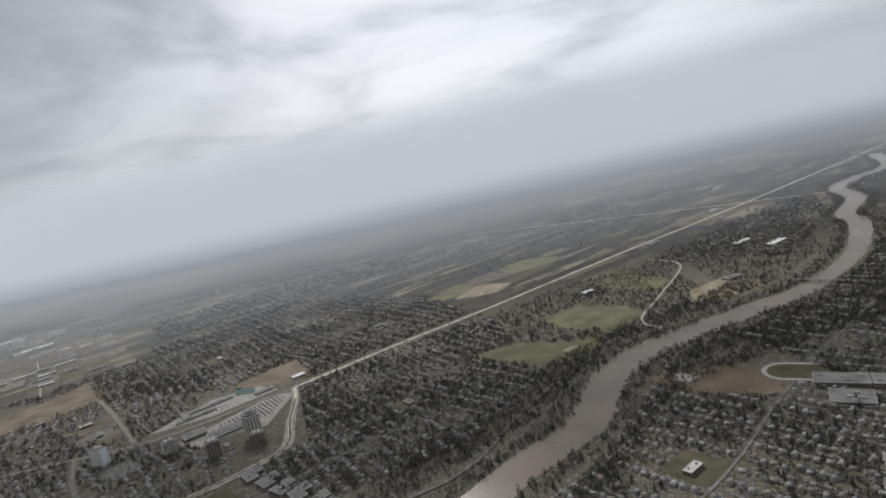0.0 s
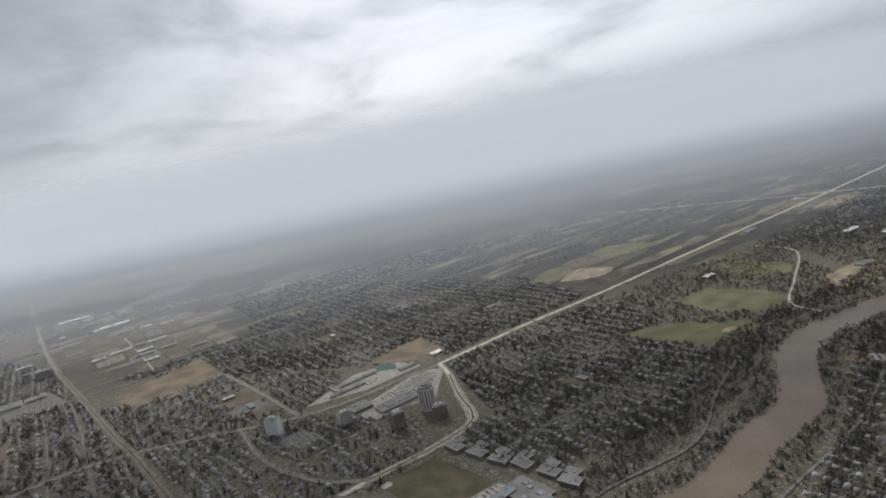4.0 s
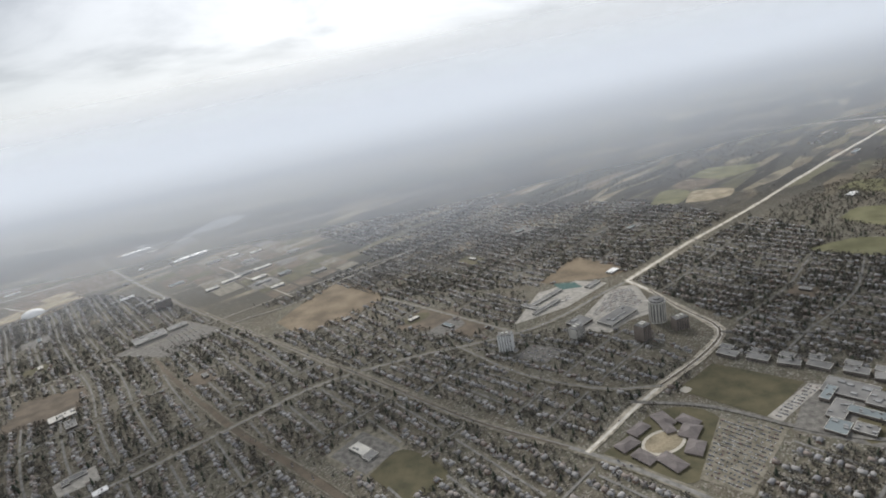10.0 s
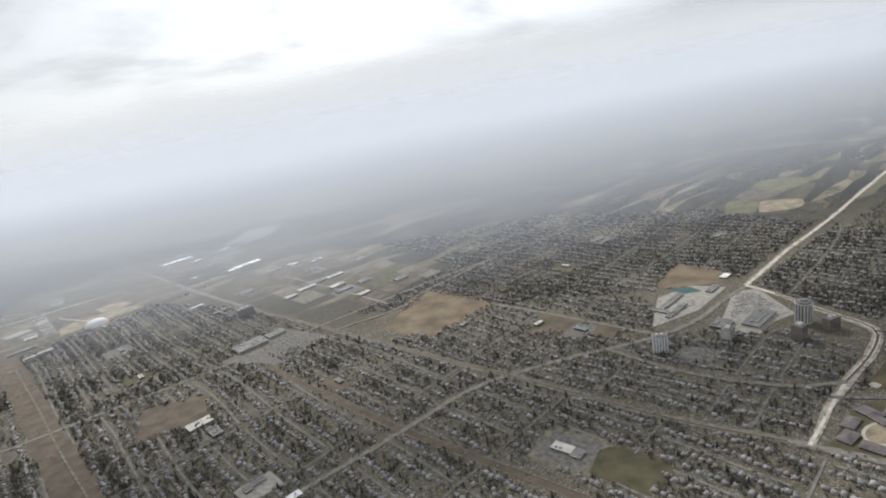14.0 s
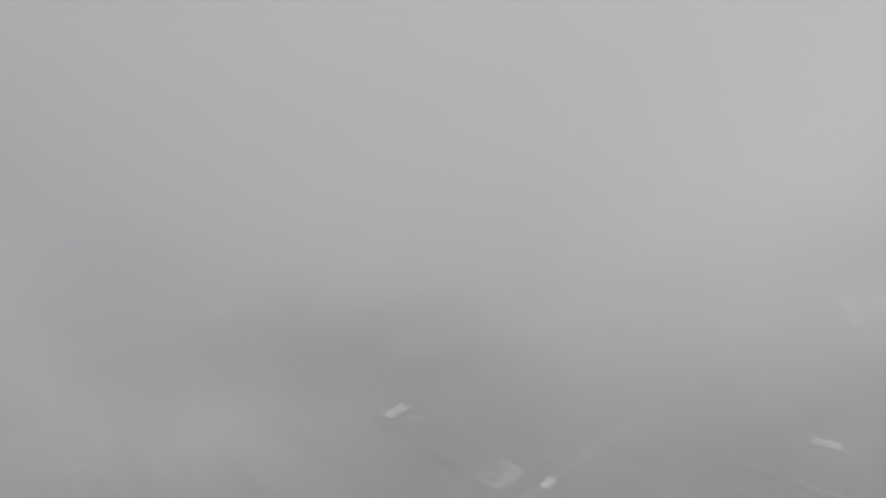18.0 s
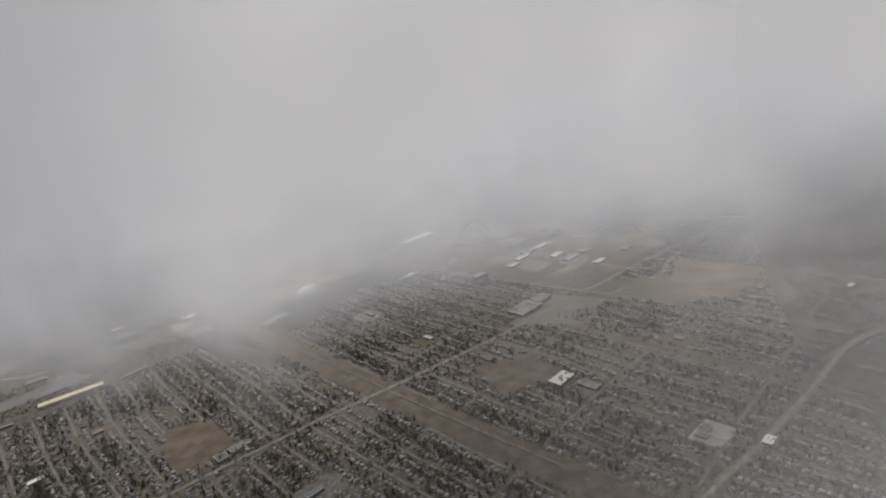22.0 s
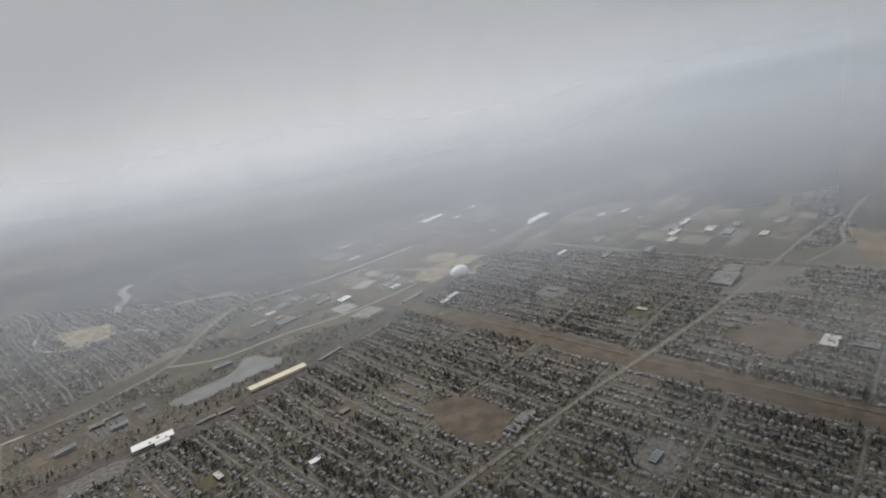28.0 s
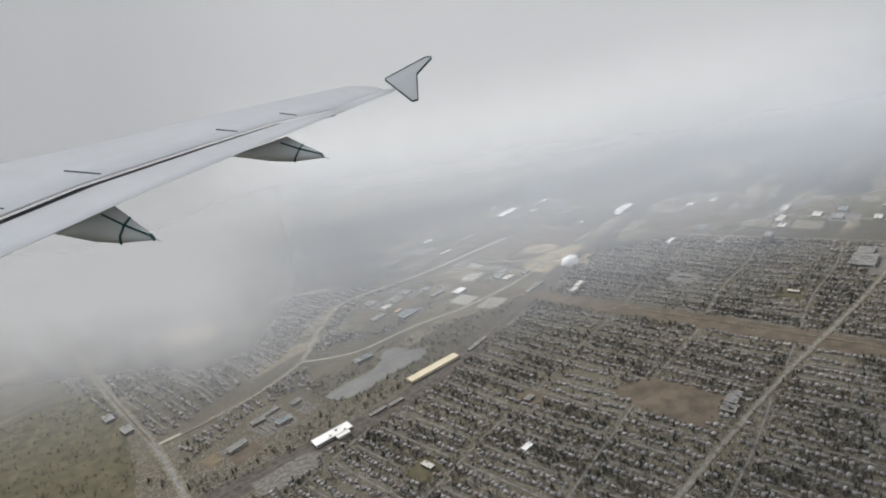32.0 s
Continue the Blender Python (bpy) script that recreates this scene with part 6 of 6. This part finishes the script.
# cars on the main roads
traffic = []
for line, half in LINES[1:26]:
    if half < 0.012 or len(line) < 8:
        continue
    d = np.gradient(line, axis=0)
    for k in rng.integers(2, len(line) - 2, len(line) // 2):
        e = d[k] / np.linalg.norm(d[k])
        q = line[k] + np.array((-e[1], e[0])) * half * rng.choice([-0.25, 0.25]) + e * rng.uniform(-0.03, 0.03)
        traffic.append((*q, math.atan2(e[1], e[0])))
traffic = np.array(traffic)
tm = poses(traffic[:, 0] * U, traffic[:, 1] * U, np.full(len(traffic), .60), traffic[:, 2], *(np.full(len(traffic), 1.1),) * 3)
tagged(bag("road_cars_bodies", CAR_B, BOX_F, tm, MAT["cars"]), "small cars spread along the main roads", "cars", kind="stuff")
tagged(bag("road_cars_cabins", CAR_C, BOX_F, tm, MAT["glass"]), "dark glazed cabins of the cars on the roads", "cars", kind="stuff")

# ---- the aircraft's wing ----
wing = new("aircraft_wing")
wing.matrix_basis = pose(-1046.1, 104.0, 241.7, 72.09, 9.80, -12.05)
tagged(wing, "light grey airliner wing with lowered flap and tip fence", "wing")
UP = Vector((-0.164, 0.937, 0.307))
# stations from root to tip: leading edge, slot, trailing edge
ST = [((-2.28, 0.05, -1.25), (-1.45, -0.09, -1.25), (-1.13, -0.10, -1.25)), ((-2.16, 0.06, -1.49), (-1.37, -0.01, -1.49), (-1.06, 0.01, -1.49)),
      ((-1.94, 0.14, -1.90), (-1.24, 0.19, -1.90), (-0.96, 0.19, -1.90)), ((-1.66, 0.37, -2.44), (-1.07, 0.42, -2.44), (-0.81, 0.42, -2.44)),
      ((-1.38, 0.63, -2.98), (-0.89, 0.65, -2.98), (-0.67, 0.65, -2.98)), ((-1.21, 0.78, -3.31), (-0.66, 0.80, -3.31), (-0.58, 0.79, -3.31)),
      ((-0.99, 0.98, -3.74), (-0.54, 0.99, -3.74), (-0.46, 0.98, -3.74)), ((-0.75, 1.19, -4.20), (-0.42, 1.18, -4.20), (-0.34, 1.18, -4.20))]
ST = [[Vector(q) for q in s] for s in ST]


def flexed(q):
    """The wing's gentle upward bend towards the root side."""
    lift = 0.012 * min(1.0, (4.2 + q.z) / 2.3) * -q.z
    return q + Vector((0.4 * lift, lift, 0))


ST = [[flexed(q) for q in s] for s in ST]


def loft(name, rows, mat, parent=None, closed=True, label=""):
    bm = bmesh.new()
    vs = [[bm.verts.new(q) for q in r] for r in rows]
    k = len(rows[0])
    for a, b in zip(vs[:-1], vs[1:]):
        for j in range(k if closed else k - 1):
            f = bm.faces.new((a[j], a[(j + 1) % k], b[(j + 1) % k], b[j]))
            f.smooth = True
    if closed:
        bm.faces.new(vs[0])
        bm.faces.new(list(reversed(vs[-1])))
    bmesh.ops.recalc_face_normals(bm, faces=bm.faces)
    return part(name, bm, mat, parent or wing, label)


def foil(a, b, thick):
    """A flattened drop between a front and a back point."""
    c = [(0, 0), (.06, .55), (.25, .95), (.55, .85), (.8, .5), (1, .08), (1, -.08), (.7, -.45), (.3, -.7), (.05, -.45)]
    return [a + (b - a) * u + UP * thick * w for u, w in c]


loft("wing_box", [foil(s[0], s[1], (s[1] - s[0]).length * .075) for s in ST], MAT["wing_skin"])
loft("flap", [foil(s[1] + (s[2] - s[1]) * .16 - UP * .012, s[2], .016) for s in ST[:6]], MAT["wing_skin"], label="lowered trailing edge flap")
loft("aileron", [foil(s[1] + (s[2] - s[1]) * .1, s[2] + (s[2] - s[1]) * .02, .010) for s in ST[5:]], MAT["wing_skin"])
# an added dark sheet gives the shade inside the open flap slot
loft("slot_shadow_seal", [[s[1] - UP * .012, s[1] + (s[2] - s[1]) * .2 - UP * .03, s[1] + (s[2] - s[1]) * .2 - UP * .036, s[1] - UP * .03] for s in ST[:6]], MAT["wing_dark"], label="dark sheet painted as shade in the open flap slot")
for k, w in ((2, .2), (3, .5), (4, .4), (1, .5)):
    a, b = ST[k][0].lerp(ST[k + 1][0], w), ST[k][1].lerp(ST[k + 1][1], w)
    m0, m1 = a.lerp(b, .80), a.lerp(b, .98)
    t0, t1 = (b - a).length * .075 * .52, (b - a).length * .075 * .12
    d = (ST[k + 1][1] - ST[k][1]).normalized() * .0035
    loft("spoiler_joint", [[m0 + UP * t0, m0 + d + UP * t0, m0 + d + UP * (t0 + .004), m0 + UP * (t0 + .004)], [m1 + UP * t1, m1 + d + UP * t1, m1 + d + UP * (t1 + .004), m1 + UP * (t1 + .004)]], MAT["wing_dark"])
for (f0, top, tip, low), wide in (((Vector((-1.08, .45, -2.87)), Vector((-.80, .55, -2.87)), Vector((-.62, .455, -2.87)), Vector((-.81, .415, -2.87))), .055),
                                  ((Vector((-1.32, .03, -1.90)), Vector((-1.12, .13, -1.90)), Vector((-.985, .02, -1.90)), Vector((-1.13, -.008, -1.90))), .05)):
    span = Vector((0, 0, -1))
    f0, top, tip, low = (flexed(q) for q in (f0, top, tip, low))
    rows = []
    for u in (0, .2, .45, .7, 1):
        upper = f0.lerp(top, u / .45) if u <= .45 else top.lerp(tip + UP * .012, (u - .45) / .55)
        lower = f0.lerp(low, u / .6) - UP * .0 if u <= .6 else low.lerp(tip - UP * .014, (u - .6) / .4)
        w = wide * (.15 + .85 * math.sin(math.pi * min(.92, u * .75 + .2)))
        rows.append([upper, upper.lerp(lower, .3) + span * w * .5, lower.lerp(upper, .25) + span * w * .5, lower, lower.lerp(upper, .25) - span * w * .5, upper.lerp(lower, .3) - span * w * .5])
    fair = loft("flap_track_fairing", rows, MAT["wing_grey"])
    for q in (3, 4):
        r = [p + (p - sum(rows[q], Vector()) / 6) * .03 for p in rows[q]]
        loft("fairing_seam", [r, [p + (rows[4][0] - rows[3][0]).normalized() * .008 for p in r]], MAT["wing_seal"], fair)
    loft("fairing_edge", [[rows[q][j] + e for e in (-UP * .004 + Vector((0, 0, .004)), UP * .004 + Vector((0, 0, .004)), UP * .004, -UP * .004)] for q in (2, 3, 4) for j in (5,)], MAT["wing_seal"], fair)
    loft("static_wick", [[tip + e for e in (Vector((0, .002, 0)), Vector((0, -.002, 0)), Vector((0, 0, .002)))], [tip + Vector((.035, -.02, 0)) + e for e in (Vector((0, .001, 0)), Vector((0, -.001, 0)), Vector((0, 0, .001)))]], MAT["wing_dark"], fair)
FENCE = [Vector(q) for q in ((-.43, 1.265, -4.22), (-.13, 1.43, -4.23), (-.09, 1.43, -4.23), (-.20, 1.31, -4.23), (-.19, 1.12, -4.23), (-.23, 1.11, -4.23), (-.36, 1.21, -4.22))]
mid = sum(FENCE, Vector()) / len(FENCE)
back = Vector((0, 0, -.03))
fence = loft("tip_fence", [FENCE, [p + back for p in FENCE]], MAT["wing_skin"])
for p in fence.data.polygons:
    p.use_smooth = False
for a, b in zip(FENCE, FENCE[1:] + FENCE[:1]):
    d = (b - a).normalized().cross(back.normalized()) * .007
    loft("fence_edge", [[a + Vector((0, 0, .003)), a + d + Vector((0, 0, .003)), a + d + back, a + back], [b + Vector((0, 0, .003)), b + d + Vector((0, 0, .003)), b + d + back, b + back]], MAT["wing_seal"], fence)

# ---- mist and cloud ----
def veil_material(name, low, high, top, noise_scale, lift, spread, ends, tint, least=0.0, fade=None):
    """A translucent sheet coloured as mist, cloud or distance haze: clear below the height low, as dense as top above
    the height high, broken up by noise, fading out towards its ends.
    """
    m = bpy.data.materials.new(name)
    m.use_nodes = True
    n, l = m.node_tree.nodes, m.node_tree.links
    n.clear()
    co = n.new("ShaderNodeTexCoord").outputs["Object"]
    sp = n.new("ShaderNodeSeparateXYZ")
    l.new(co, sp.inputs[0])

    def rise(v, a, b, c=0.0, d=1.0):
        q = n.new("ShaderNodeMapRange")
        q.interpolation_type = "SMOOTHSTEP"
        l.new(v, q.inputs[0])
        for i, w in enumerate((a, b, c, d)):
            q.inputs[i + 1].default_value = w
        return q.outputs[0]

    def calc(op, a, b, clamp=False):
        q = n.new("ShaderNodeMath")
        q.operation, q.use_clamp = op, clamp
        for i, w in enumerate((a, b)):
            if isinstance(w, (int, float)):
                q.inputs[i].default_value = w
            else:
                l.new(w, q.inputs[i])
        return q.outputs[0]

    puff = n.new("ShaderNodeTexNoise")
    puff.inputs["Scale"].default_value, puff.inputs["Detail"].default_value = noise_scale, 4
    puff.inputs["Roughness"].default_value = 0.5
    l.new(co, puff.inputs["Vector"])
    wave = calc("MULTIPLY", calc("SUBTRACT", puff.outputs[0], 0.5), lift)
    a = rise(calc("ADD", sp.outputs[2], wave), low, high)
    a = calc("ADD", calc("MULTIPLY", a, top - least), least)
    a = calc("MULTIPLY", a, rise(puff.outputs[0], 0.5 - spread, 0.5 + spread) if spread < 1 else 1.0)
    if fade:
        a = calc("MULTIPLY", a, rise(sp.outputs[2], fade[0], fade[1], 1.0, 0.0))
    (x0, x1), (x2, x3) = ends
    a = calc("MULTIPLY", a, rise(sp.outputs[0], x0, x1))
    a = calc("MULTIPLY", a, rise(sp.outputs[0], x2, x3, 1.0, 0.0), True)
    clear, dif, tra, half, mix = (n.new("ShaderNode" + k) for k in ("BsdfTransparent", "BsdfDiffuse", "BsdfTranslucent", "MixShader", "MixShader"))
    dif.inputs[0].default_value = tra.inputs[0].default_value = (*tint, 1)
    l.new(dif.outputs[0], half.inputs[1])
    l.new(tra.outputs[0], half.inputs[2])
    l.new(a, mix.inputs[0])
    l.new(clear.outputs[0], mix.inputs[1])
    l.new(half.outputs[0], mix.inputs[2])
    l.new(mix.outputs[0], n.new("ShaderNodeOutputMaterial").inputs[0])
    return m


def veil(name, p0, p1, z0, z1, mat, label):
    a, b = np.array(p0) * U, np.array(p1) * U
    d = b - a
    w = float(np.hypot(*d))
    ob = raw(name, [(0, 0, z0 * U), (w, 0, z0 * U), (w, 0, z1 * U), (0, 0, z1 * U)], [(0, 1, 2, 3)], mat)
    ob.matrix_basis = Matrix.Translation((*a, 0)) @ Matrix.Rotation(math.atan2(d[1], d[0]), 4, "Z")
    return tagged(ob, label, "mist", kind="stuff")


GREY = (0.95, 0.957, 0.97)
# Upright sheets carry the haze of distance in their blue tint and opacity.
veil("haze_layer", (-16, 2.9), (10, 3.6), 0.02, 4.0, veil_material("distance_haze", 0.08 * U, 1.15 * U, 0.70, 0.004, 0.10 * U, 2, ((4 * U, 12.5 * U), (20 * U, 34 * U)), (0.77, 0.83, 0.92), 0.0, (1.1 * U, 1.5 * U)), "blue-grey translucent sheet standing in for haze over distant country")
veil("middle_haze", (-26, 7.8), (20, 8.8), 0.01, 4.0, veil_material("middle_haze", 0.035 * U, 0.75 * U, 0.60, 0.0015, 0.10 * U, 2, ((0, 1), (20 * U, 60 * U)), (0.71, 0.78, 0.89), 0.0, (0.9 * U, 1.6 * U)), "blue-grey translucent sheet standing in for haze over the farmland")
veil("horizon_haze", (-34, 12.2), (30, 14.2), 0.01, 6.0, veil_material("horizon_haze", 0.06 * U, 0.55 * U, 1.0, 0.0008, 0.10 * U, 2, ((0, 1), (34 * U, 70 * U)), (0.81, 0.84, 0.875), 0.0, (1.5 * U, 2.4 * U)), "pale translucent sheet standing in for haze along the horizon")
# the cloud that the flight crosses, and the ragged base beyond it
veil("cloud_core", (-3.2, 0.335), (-4.7, 0.515), 0.6, 2.4, veil_material("cloud_core", 1.20 * U, 1.43 * U, 0.97, 0.03, 0.12 * U, 2, ((0.02 * U, 0.26 * U), (0.84 * U, 1.50 * U)), GREY, 0.46), "dense grey cloud crossed by the flight")
veil("cloud_rags", (-3.3, 0.43), (-6.0, 0.80), 0.4, 2.4, veil_material("cloud_rags", 1.30 * U, 1.47 * U, 0.95, 0.017, 0.62 * U, 2, ((0.0, 0.9 * U), (2.1 * U, 2.66 * U)), GREY, 0.0), "ragged drifting cloud below the deck")
veil("cloud_wisps", (-3.9, 0.62), (-5.4, 0.86), 0.4, 2.4, veil_material("cloud_wisps", 1.16 * U, 1.50 * U, 0.45, 0.035, 0.30 * U, 0.2, ((0.0, 0.4 * U), (1.2 * U, 1.5 * U)), GREY, 0.0), "thin wisps of cloud beside the flight")
veil("cloud_base", (-4.2, 2.3), (-12.5, 3.4), 0.4, 3.6, veil_material("cloud_base", 1.12 * U, 1.47 * U, 0.88, 0.006, 0.22 * U, 2, ((0.3 * U, 1.6 * U), (8.0 * U, 8.3 * U)), GREY), "low grey cloud base hiding the horizon")
veil("cloud_puff", (-6.98, 1.78), (-9.3, 2.12), 0.6, 2.6, veil_material("cloud_puff", 1.04 * U, 1.34 * U, 0.97, 0.012, 0.35 * U, 2, ((0.0, 0.35 * U), (1.9 * U, 2.2 * U)), (0.95, 0.95, 0.95)), "bright cloud drifting below the deck")
veil("cloud_ceiling", (-4.5, 0.74), (-9.0, 1.6), 0.9, 3.0, veil_material("cloud_ceiling", 1.45 * U, 1.63 * U, 0.85, 0.02, 0.10 * U, 2, ((0.1 * U, 0.8 * U), (4.2 * U, 4.5 * U)), GREY), "level grey cloud ceiling beside the flight")
